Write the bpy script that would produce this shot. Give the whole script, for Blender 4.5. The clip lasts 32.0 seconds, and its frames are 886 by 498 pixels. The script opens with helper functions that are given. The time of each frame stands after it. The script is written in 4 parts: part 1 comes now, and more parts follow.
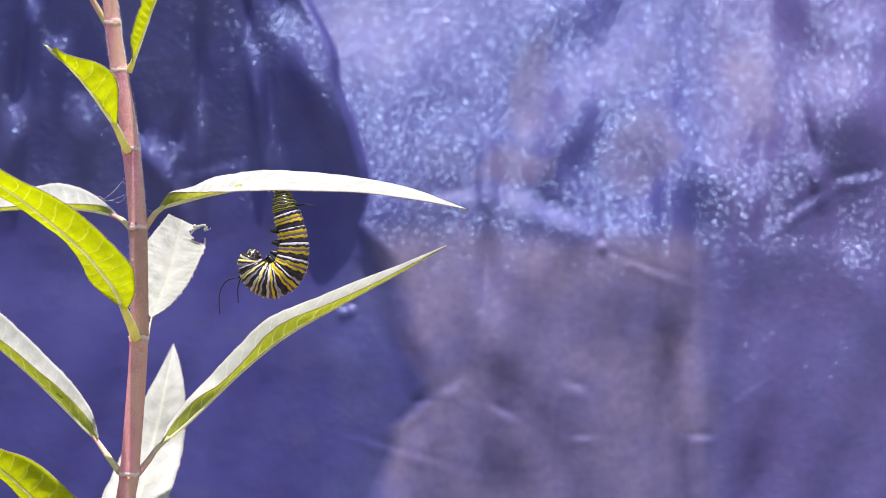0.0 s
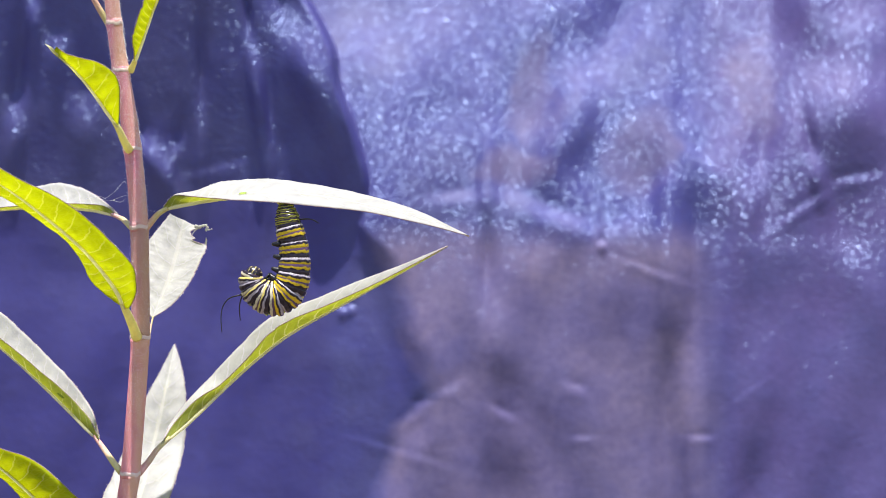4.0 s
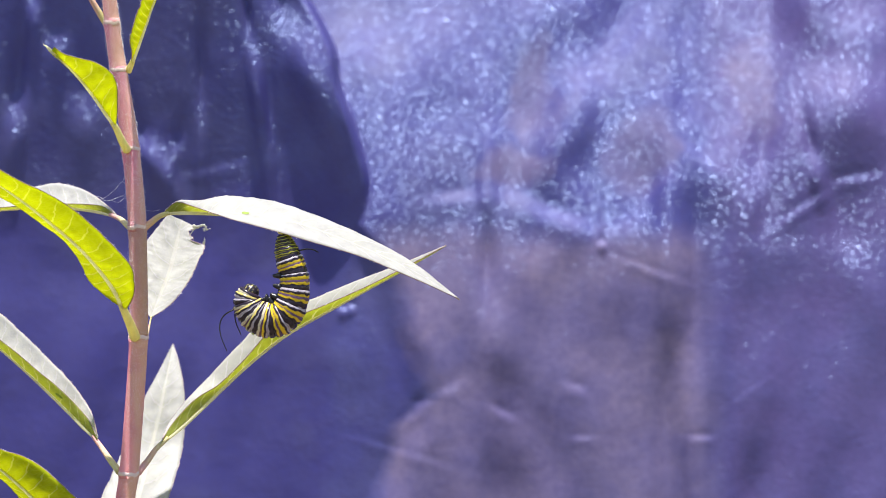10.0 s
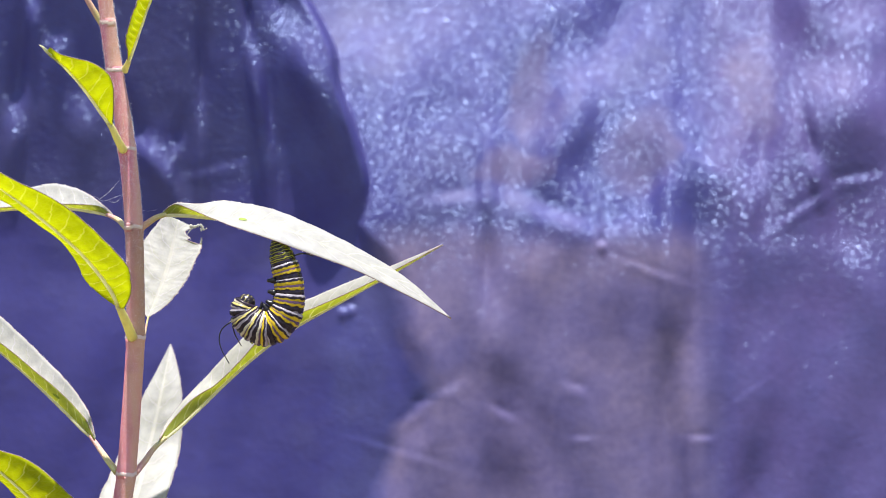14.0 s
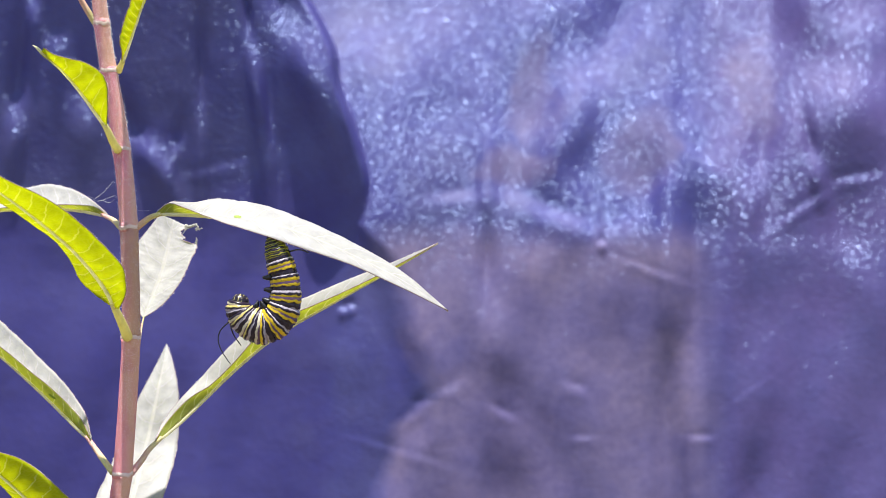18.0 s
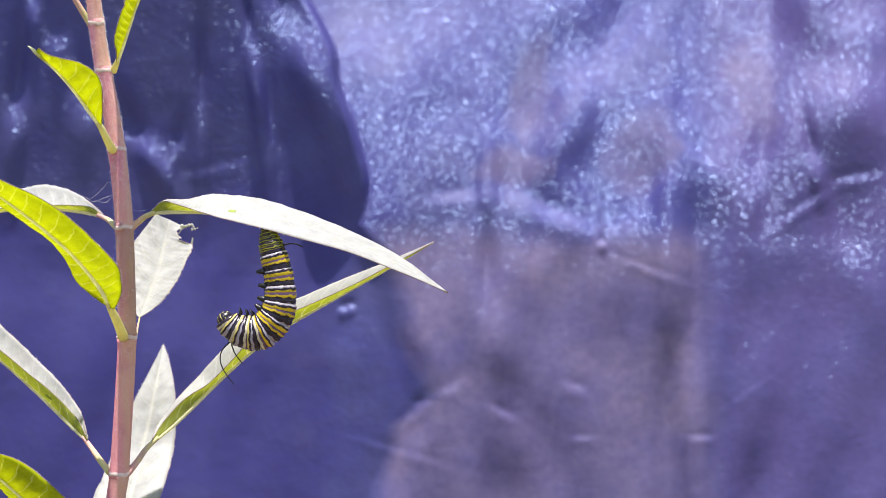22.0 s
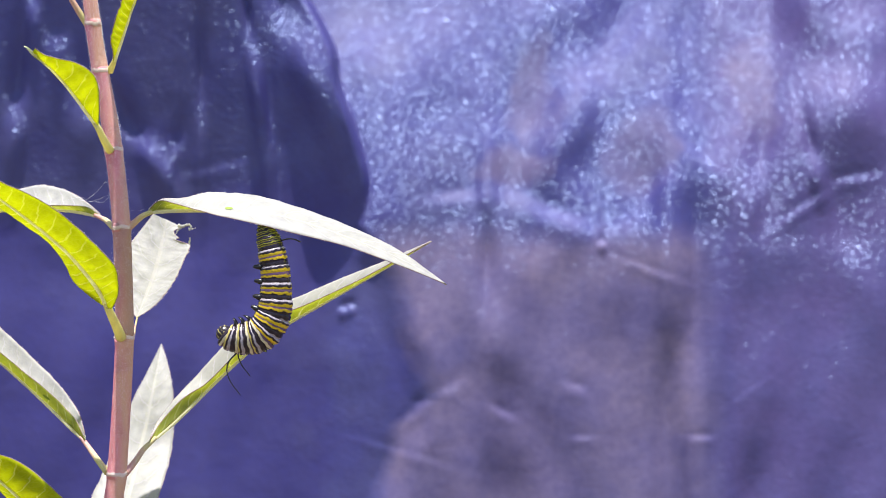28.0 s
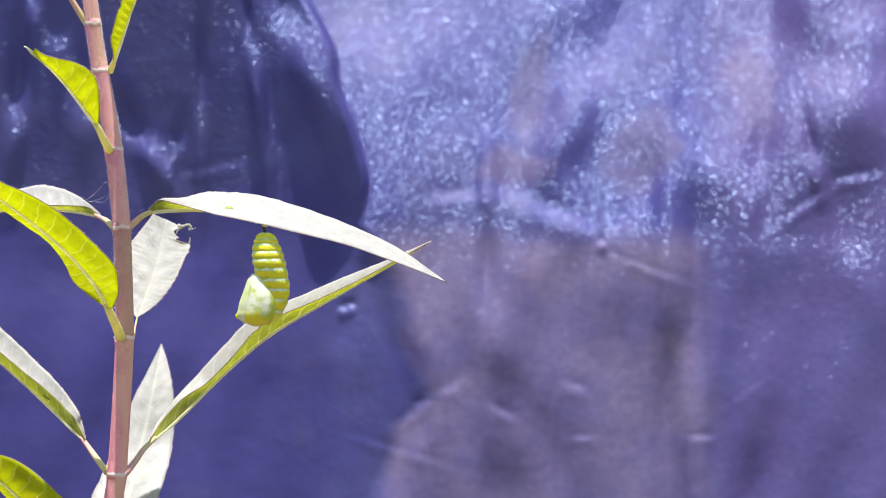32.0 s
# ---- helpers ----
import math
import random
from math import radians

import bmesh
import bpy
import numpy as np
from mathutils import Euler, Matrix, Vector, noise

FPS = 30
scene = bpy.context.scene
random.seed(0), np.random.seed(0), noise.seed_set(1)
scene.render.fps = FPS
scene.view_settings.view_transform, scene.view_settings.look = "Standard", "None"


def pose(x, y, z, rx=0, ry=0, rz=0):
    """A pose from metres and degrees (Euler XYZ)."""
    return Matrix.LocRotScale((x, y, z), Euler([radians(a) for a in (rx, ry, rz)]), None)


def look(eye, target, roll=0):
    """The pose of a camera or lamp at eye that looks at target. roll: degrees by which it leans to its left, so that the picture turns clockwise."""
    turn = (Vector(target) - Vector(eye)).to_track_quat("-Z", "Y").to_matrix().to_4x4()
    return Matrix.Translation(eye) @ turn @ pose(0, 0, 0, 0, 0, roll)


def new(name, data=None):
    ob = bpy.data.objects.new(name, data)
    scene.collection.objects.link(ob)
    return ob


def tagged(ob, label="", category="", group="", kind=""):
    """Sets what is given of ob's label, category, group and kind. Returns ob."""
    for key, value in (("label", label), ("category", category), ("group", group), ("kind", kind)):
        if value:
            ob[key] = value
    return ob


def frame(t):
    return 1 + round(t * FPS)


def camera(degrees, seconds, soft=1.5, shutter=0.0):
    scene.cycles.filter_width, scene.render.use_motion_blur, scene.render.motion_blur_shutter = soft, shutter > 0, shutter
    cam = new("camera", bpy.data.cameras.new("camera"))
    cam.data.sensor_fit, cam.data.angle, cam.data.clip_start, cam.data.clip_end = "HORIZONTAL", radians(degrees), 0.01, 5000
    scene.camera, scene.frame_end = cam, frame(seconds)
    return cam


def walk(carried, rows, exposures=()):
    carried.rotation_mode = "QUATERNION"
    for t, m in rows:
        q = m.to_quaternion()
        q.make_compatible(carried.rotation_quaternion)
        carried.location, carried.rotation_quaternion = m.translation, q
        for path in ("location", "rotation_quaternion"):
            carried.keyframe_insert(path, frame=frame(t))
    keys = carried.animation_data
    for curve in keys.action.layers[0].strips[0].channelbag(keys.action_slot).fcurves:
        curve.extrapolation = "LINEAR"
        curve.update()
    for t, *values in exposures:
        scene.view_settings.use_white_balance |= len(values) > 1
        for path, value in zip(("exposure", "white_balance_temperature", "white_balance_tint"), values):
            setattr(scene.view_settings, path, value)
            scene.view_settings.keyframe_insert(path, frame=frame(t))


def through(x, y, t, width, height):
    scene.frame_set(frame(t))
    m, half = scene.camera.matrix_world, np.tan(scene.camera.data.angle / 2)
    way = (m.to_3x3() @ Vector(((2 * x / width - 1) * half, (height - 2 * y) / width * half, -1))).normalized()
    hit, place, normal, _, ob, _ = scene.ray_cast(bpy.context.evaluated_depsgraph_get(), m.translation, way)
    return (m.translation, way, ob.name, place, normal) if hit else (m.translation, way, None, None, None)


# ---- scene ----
cam = camera(30, 32.0, soft=0.9)
cam.data.dof.use_dof = True
cam.data.dof.focus_distance = 0.4964
cam.data.dof.aperture_fstop = 16.0

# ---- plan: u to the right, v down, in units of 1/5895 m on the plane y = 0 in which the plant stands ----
S = 5895.0
D = 0.4964            # camera to the plant
ZC = 0.298            # height of the lens over the ground


def at(u, v, y=0.0):
    """World point at depth y (metres behind the plant) on the line of sight of (u, v)."""
    k = (D + y) / D
    return Vector(((u - 784) / S * k, y, ZC + (441 - v) / S * k))


walk(cam, [(0, look((0, -D, ZC), (0, 0, ZC))), (32, look((0, -D, ZC), (0, 0, ZC)))],
     exposures=[(0, 0.95), (32, 0.95)])

# ---- light ----
world = bpy.data.worlds.new("sky")
scene.world = world
world.use_nodes = True
wt = world.node_tree
sky = wt.nodes.new("ShaderNodeTexSky")
sky.sky_type = "NISHITA"
sky.sun_disc = False
SUN_TO = Vector((0.004, -0.12, 0.98)).normalized()
sky.sun_elevation = math.asin(SUN_TO.z)
sky.sun_rotation = math.atan2(SUN_TO.x, SUN_TO.y)
wt.links.new(sky.outputs[0], wt.nodes["Background"].inputs[0])
wt.nodes["Background"].inputs[1].default_value = 0.11
sun_data = bpy.data.lights.new("sun", "SUN")
sun_data.energy, sun_data.angle, sun_data.color = 5.0, radians(0.6), (1.0, 0.96, 0.9)
sun = new("sun", sun_data)
sun.matrix_world = look(SUN_TO * 5, (0, 0, 0))


# ---- materials ----
class Mat:
    def __init__(self, name, rough=0.5, spec=0.5):
        self.m = bpy.data.materials.new(name)
        self.m.use_nodes = True
        self.t = self.m.node_tree
        self.b = self.t.nodes["Principled BSDF"]
        self.out = self.t.nodes["Material Output"]
        self.b.inputs["Roughness"].default_value = rough
        self.b.inputs["Specular IOR Level"].default_value = spec
        self.co = self.t.nodes.new("ShaderNodeTexCoord").outputs["Object"]

    def node(self, kind, **inputs):
        n = self.t.nodes.new(kind)
        for k, v in inputs.items():
            self.put(n, k.replace("_", " "), v)
        return n

    def put(self, n, k, v):
        if isinstance(v, bpy.types.NodeSocket):
            self.t.links.new(v, n.inputs[k])
        else:
            n.inputs[k].default_value = v

    def noise(self, scale, detail=3.0, rough=0.55, co=None, stretch=None):
        co = co or self.co
        if stretch:
            mp = self.t.nodes.new("ShaderNodeMapping")
            mp.inputs["Scale"].default_value = stretch
            self.t.links.new(co, mp.inputs["Vector"])
            co = mp.outputs[0]
        return self.node("ShaderNodeTexNoise", Vector=co, Scale=scale, Detail=detail, Roughness=rough).outputs["Fac"]

    def ramp(self, fac, stops, mode="LINEAR"):
        n = self.t.nodes.new("ShaderNodeValToRGB")
        n.color_ramp.interpolation = mode
        e = n.color_ramp.elements
        while len(e) < len(stops):
            e.new(0.5)
        for el, (p, c) in zip(e, stops):
            el.position, el.color = p, (*c, 1) if len(c) == 3 else c
        self.t.links.new(fac, n.inputs[0])
        return n.outputs[0]

    def mix(self, fac, a, b):
        n = self.t.nodes.new("ShaderNodeMix")
        n.data_type = "RGBA"
        for i, v in ((0, fac), (6, a), (7, b)):
            if isinstance(v, bpy.types.NodeSocket):
                self.t.links.new(v, n.inputs[i])
            else:
                n.inputs[i].default_value = (*v, 1) if isinstance(v, tuple) else v
        return n.outputs[2]

    def math(self, op, a, b=0.0):
        n = self.t.nodes.new("ShaderNodeMath")
        n.operation = op
        self.put(n, 0, a)
        self.put(n, 1, b)
        return n.outputs[0]

    def color(self, c):
        self.put(self.b, "Base Color", (*c, 1) if isinstance(c, tuple) else c)
        return self

    def bump(self, h, strength=0.3, dist=0.0005):
        n = self.node("ShaderNodeBump", Height=h, Strength=strength, Distance=dist)
        self.t.links.new(n.outputs[0], self.b.inputs["Normal"])
        return n.outputs[0]


def leaf_material(name, pale, through, share=0.5, veined=False):
    """A waxy pale leaf that lets yellow-green light through; veined: fine pale side veins along the blade's own map."""
    a = Mat(name, 0.5, 0.2)
    n = a.noise(260, 4)
    n2 = a.noise(1500, 2)
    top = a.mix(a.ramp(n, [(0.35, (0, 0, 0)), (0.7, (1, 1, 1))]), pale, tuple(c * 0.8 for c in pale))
    thr = a.mix(a.ramp(n, [(0.3, (0, 0, 0)), (0.75, (1, 1, 1))]), through, tuple(c * 0.8 for c in through))
    height = a.math("ADD", n, a.math("MULTIPLY", n2, 0.4))
    if veined:
        uv = a.t.nodes.new("ShaderNodeTexCoord").outputs["UV"]
        sep = a.node("ShaderNodeSeparateXYZ", Vector=uv)
        q = a.math("ABSOLUTE", sep.outputs["Y"])
        wob = a.math("MULTIPLY", a.math("SUBTRACT", a.noise(2.2, 2, co=uv), 0.5), 0.55)
        x = a.math("ADD", a.math("SUBTRACT", sep.outputs["X"], a.math("MULTIPLY", a.math("POWER", q, 1.5), 1.25)), wob)
        d = a.math("ABSOLUTE", a.math("SUBTRACT", a.math("FRACT", x), 0.5))
        line = a.ramp(d, [(0.025, (1, 1, 1)), (0.06, (0, 0, 0))])
        fade = a.ramp(q, [(0.75, (1, 1, 1)), (0.97, (0, 0, 0))])
        cells = a.node("ShaderNodeTexVoronoi", Vector=uv, Scale=4.0)
        cells.feature = "DISTANCE_TO_EDGE"
        net = a.ramp(cells.outputs["Distance"], [(0.03, (0.3, 0.3, 0.3)), (0.12, (0, 0, 0))])
        thr = a.mix(net, thr, (0.9, 0.92, 0.2))
        spots = a.ramp(a.noise(700, 3, 0.7), [(0.66, (0, 0, 0)), (0.74, (0.5, 0.5, 0.5))])
        thr = a.mix(spots, thr, (0.3, 0.36, 0.02))
        vein = a.math("MAXIMUM", a.math("MULTIPLY", line, fade), a.ramp(q, [(0.05, (1, 1, 1)), (0.08, (0, 0, 0))]))
        thr = a.mix(vein, thr, (1.0, 1.0, 0.62))
        top = a.mix(a.math("MULTIPLY", vein, 0.6), top, (0.7, 0.7, 0.4)) if share > 0.6 else top
        height = a.math("ADD", height, a.math("MULTIPLY", vein, 0.05))
    a.color(top)
    nb = a.bump(height, 0.35, 0.0004)
    tr = a.node("ShaderNodeBsdfTranslucent")
    a.put(tr, "Color", thr)
    a.t.links.new(nb, tr.inputs["Normal"])
    mx = a.node("ShaderNodeMixShader", Fac=share)
    a.t.links.new(a.b.outputs[0], mx.inputs[1])
    a.t.links.new(tr.outputs[0], mx.inputs[2])
    a.t.links.new(mx.outputs[0], a.out.inputs[0])
    return a.m


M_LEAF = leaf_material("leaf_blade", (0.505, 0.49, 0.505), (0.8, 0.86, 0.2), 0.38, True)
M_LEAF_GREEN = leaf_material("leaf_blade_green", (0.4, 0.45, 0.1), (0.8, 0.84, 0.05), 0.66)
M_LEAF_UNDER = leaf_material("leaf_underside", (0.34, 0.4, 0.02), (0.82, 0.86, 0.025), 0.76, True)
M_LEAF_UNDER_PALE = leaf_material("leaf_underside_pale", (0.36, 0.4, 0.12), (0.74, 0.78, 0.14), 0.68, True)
M_VEIN = leaf_material("leaf_vein", (0.9, 0.87, 0.62), (1.0, 0.98, 0.68), 0.66)
M_STALK_GREEN = leaf_material("petiole_green", (0.8, 0.74, 0.36), (0.93, 0.88, 0.34), 0.42)


sp = Mat("leaf_nibbled", 0.6, 0.2)
sp.color(sp.mix(sp.noise(900, 3), (0.16, 0.26, 0.03), (0.3, 0.36, 0.05)))
M_SPOT = sp.m


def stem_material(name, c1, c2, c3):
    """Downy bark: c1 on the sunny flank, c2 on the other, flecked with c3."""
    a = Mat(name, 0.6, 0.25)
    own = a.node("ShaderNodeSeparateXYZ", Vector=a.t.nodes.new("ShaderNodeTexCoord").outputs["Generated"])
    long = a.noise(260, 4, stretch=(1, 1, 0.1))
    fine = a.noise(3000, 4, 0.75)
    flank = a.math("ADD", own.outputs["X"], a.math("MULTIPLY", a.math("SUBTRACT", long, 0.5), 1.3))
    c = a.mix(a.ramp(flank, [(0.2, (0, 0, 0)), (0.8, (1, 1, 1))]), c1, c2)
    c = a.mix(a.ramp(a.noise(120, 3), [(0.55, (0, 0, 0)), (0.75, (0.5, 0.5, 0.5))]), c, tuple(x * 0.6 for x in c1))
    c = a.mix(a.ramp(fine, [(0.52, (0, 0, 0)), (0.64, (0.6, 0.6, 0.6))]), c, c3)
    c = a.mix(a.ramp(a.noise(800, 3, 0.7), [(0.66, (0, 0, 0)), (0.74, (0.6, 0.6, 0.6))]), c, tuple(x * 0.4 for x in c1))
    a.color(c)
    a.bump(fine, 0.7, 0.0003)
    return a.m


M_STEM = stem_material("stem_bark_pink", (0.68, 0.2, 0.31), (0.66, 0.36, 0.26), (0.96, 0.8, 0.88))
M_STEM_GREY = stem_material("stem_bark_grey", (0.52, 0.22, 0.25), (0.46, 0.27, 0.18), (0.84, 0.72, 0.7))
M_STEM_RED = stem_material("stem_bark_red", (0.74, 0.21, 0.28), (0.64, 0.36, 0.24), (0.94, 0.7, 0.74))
M_NODE = stem_material("stem_node", (0.68, 0.48, 0.44), (0.72, 0.56, 0.5), (0.97, 0.95, 0.95))
M_PETIOLE = stem_material("petiole_skin", (0.6, 0.3, 0.27), (0.56, 0.5, 0.2), (0.86, 0.72, 0.58))
M_HAIR = Mat("plant_hair", 0.6).color((0.85, 0.84, 0.82)).m
M_MARGIN = Mat("leaf_margin", 0.6).color((0.24, 0.15, 0.14)).m
M_THREAD = Mat("spider_silk", 0.4).color((0.8, 0.8, 0.85)).m


def sheet_material():
    """Blue-violet cloth, taupe over one panel and four spots, with a thin creped gloss."""
    a = Mat("creped_cloth", 0.6, 0.2)
    mid = a.noise(42, 4)
    fine = a.noise(520, 2, 0.5, stretch=(0.7, 1, 1.4))
    crepe = a.math("MULTIPLY", a.node("ShaderNodeTexVoronoi", Vector=a.node("ShaderNodeMapping", Vector=a.co, Scale=(0.72, 1.0, 1.45)).outputs[0], Scale=520.0).outputs["Distance"], 1.7)
    sep = a.node("ShaderNodeSeparateXYZ", Vector=a.co)
    wob = a.math("MULTIPLY", a.math("SUBTRACT", a.noise(34, 4), 0.5), 0.022)
    x = a.math("ADD", sep.outputs["X"], wob)
    z = a.math("DIVIDE", a.math("SUBTRACT", sep.outputs["Z"], 0.16), 0.18)
    # the taupe panel: its slanting side, its straight side and its upper lip
    side = a.ramp(z, [(0.1, (0.248,) * 3), (0.3, (0.26,) * 3), (0.375, (0.321,) * 3), (0.526, (0.28,) * 3), (0.68, (0.262,) * 3), (0.83, (0.221,) * 3)])
    side = a.math("DIVIDE", a.math("SUBTRACT", x, a.math("SUBTRACT", a.math("MULTIPLY", side, 0.3), 0.1)), 0.02)
    taupe_mask = a.ramp(a.math("ADD", side, 0.5), [(0.2, (0, 0, 0)), (0.8, (1, 1, 1))])
    taupe_mask = a.math("MULTIPLY", taupe_mask, a.ramp(a.math("DIVIDE", a.math("SUBTRACT", a.math("ADD", 0.136, a.math("MULTIPLY", wob, 0.3)), sep.outputs["X"]), 0.02), [(0.0, (0, 0, 0)), (0.8, (1, 1, 1))]))
    taupe_mask = a.math("MULTIPLY", taupe_mask, a.ramp(a.math("ADD", z, a.math("MULTIPLY", wob, 6.0)), [(0.77, (1, 1, 1)), (0.845, (0, 0, 0))]))
    # dimmer folds turned from the sun, put into the colour as four taupe spots
    for cx, cz, rx, rz in ((0.034, 0.338, 0.02, 0.014), (0.096, 0.345, 0.018, 0.024), (0.153, 0.377, 0.014, 0.03), (0.047, 0.378, 0.014, 0.034)):
        ex = a.math("DIVIDE", a.math("SUBTRACT", a.math("ADD", x, wob), cx), rx)
        ez = a.math("DIVIDE", a.math("SUBTRACT", a.math("ADD", sep.outputs["Z"], a.math("MULTIPLY", wob, 0.6)), cz), rz)
        spot = a.ramp(a.math("ADD", a.math("MULTIPLY", ex, ex), a.math("MULTIPLY", ez, ez)), [(0.2, (0.75, 0.75, 0.75)), (1.0, (0, 0, 0))])
        taupe_mask = a.math("MAXIMUM", taupe_mask, spot)
    patchy = a.ramp(a.noise(20, 4, 0.6), [(0.3, (0.55, 0.55, 0.55)), (0.62, (1, 1, 1))])
    smudge = a.ramp(a.noise(15, 3, 0.6), [(0.5, (0, 0, 0)), (0.66, (0.85, 0.85, 0.85))])
    c = a.mix(smudge, (0.045, 0.041, 0.186), (0.063, 0.06, 0.17))
    right = a.ramp(a.math("DIVIDE", sep.outputs["X"], 0.25), [(0.5, (0, 0, 0)), (0.56, (1, 1, 1))])
    c = a.mix(a.math("MULTIPLY", right, 0.75), c, (0.1, 0.068, 0.195))
    c = a.mix(a.math("MULTIPLY", taupe_mask, patchy), c, (0.17, 0.133, 0.225))
    c = a.mix(a.ramp(mid, [(0.35, (0, 0, 0)), (0.8, (0.6, 0.6, 0.6))]), c, (0.063, 0.06, 0.198))
    c = a.mix(a.ramp(a.noise(240, 3, 0.7), [(0.35, (0.3, 0.3, 0.3)), (0.6, (0, 0, 0))]), c, (0.05, 0.04, 0.13))
    a.color(c)
    a.bump(a.math("ADD", mid, a.math("MULTIPLY", fine, 0.08)), 0.3, 0.003)
    height = a.math("ADD", a.math("MULTIPLY", mid, 3.0), a.math("ADD", a.math("MULTIPLY", fine, 0.9), a.math("MULTIPLY", crepe, a.ramp(z, [(0.6, (0.5, 0.5, 0.5)), (0.86, (1, 1, 1))]))))
    n = a.node("ShaderNodeBump", Height=height, Strength=1.0, Distance=0.0005)
    gloss = a.node("ShaderNodeBsdfGlossy", Color=(0.46, 0.61, 1.0, 1), Roughness=0.28, Normal=n.outputs[0])
    # gloss masked off at the low left, so no sun glints show there
    dull_left = a.math("MULTIPLY", a.ramp(a.math("ADD", x, 0.2), [(0.14, (0.95, 0.95, 0.95)), (0.152, (0, 0, 0))]), a.ramp(z, [(0.86, (1, 1, 1)), (1.0, (0, 0, 0))]))
    dulled = a.math("MAXIMUM", a.math("MULTIPLY", smudge, 0.6), a.math("MAXIMUM", dull_left, a.math("MULTIPLY", taupe_mask, 0.75)))
    mx = a.node("ShaderNodeMixShader", Fac=a.math("MULTIPLY", a.math("MULTIPLY", a.math("SUBTRACT", 1.0, dulled), 0.062), a.ramp(a.noise(30, 4, 0.6), [(0.36, (0.4, 0.4, 0.4)), (0.64, (1, 1, 1))])))
    a.t.links.new(a.b.outputs[0], mx.inputs[1])
    a.t.links.new(gloss.outputs[0], mx.inputs[2])
    a.t.links.new(mx.outputs[0], a.out.inputs[0])
    return a.m


M_SHEET = sheet_material()
g = Mat("bare_soil", 0.9, 0.2)
g.color(g.mix(g.noise(30, 5), (0.1, 0.075, 0.05), (0.2, 0.16, 0.11)))
g.bump(g.noise(90, 5), 0.8, 0.01)
M_SOIL = g.m

BLACK, WHITE, YELLOW, DUSK = (0.014, 0.009, 0.018), (0.37, 0.33, 0.38), (0.64, 0.45, 0.016), (0.1, 0.052, 0.1)


def skin_material(name, stops):
    """Bands across the body of a caterpillar, with ragged borders."""
    a = Mat(name, 0.24, 0.32)
    own = a.t.nodes.new("ShaderNodeTexCoord").outputs["Generated"]
    sep = a.node("ShaderNodeSeparateXYZ", Vector=own)
    own_shift = a.math("MULTIPLY", a.math("SUBTRACT", a.node("ShaderNodeObjectInfo").outputs["Random"], 0.5), 0.16)
    wob = a.math("ADD", a.math("MULTIPLY", a.math("SUBTRACT", a.noise(190, 2), 0.5), 0.5), a.math("MULTIPLY", a.math("SUBTRACT", a.noise(800, 2), 0.5), 0.22))
    soft = [(0, stops[0][1])]
    for (_, before), (p, after) in zip(stops, stops[1:]):
        soft += [(p - 0.035, before), (p + 0.035, after)]
    c = a.ramp(a.math("ADD", sep.outputs["Z"], a.math("ADD", wob, own_shift)), soft)
    c = a.mix(a.ramp(a.noise(230, 3, 0.65), [(0.5, (0, 0, 0)), (0.75, (0.28, 0.28, 0.28))]), c, (0.1, 0.065, 0.1))
    c = a.mix(a.ramp(a.noise(1600, 3), [(0.48, (0, 0, 0)), (0.8, (0.5, 0.5, 0.5))]), c, (0.06, 0.04, 0.055))
    a.color(c)
    a.bump(a.noise(900, 3), 0.35, 0.0003)
    return a.m


M_SKIN = [skin_material("skin_white_band", [(0, BLACK), (0.64, WHITE)]),
          skin_material("skin_yellow_band", [(0, WHITE), (0.27, BLACK), (0.5, YELLOW)]),
          skin_material("skin_dusky_band", [(0, DUSK), (0.45, YELLOW), (0.66, BLACK)])]
M_PALE = skin_material("skin_pale_band", [(0, WHITE), (0.36, BLACK), (0.62, (0.5, 0.41, 0.12))])
M_PALE_DUSK = skin_material("skin_pale_dusky_band", [(0, DUSK), (0.36, (0.56, 0.5, 0.36)), (0.66, BLACK)])
M_TAIL = skin_material("skin_tail", [(0, BLACK), (0.4, (0.3, 0.29, 0.02)), (0.52, BLACK), (0.66, (0.34, 0.31, 0.02))])
M_BLACK = Mat("black_chitin", 0.3).color((0.006, 0.005, 0.007)).m
h = Mat("head_stripes", 0.3)
hs = h.node("ShaderNodeSeparateXYZ", Vector=h.co)
hw = h.math("SINE", h.math("ADD", h.math("MULTIPLY", hs.outputs["X"], 5200.0), h.math("MULTIPLY", h.noise(350, 2), 9.0)))
h.color(h.mix(h.ramp(h.noise(700, 3), [(0.5, (0, 0, 0)), (0.56, (1, 1, 1))]), h.ramp(hw, [(0.55, BLACK), (0.75, (0.4, 0.34, 0.12))]), BLACK))
h.bump(h.noise(900, 3), 0.5, 0.0004)
M_HEAD = h.m


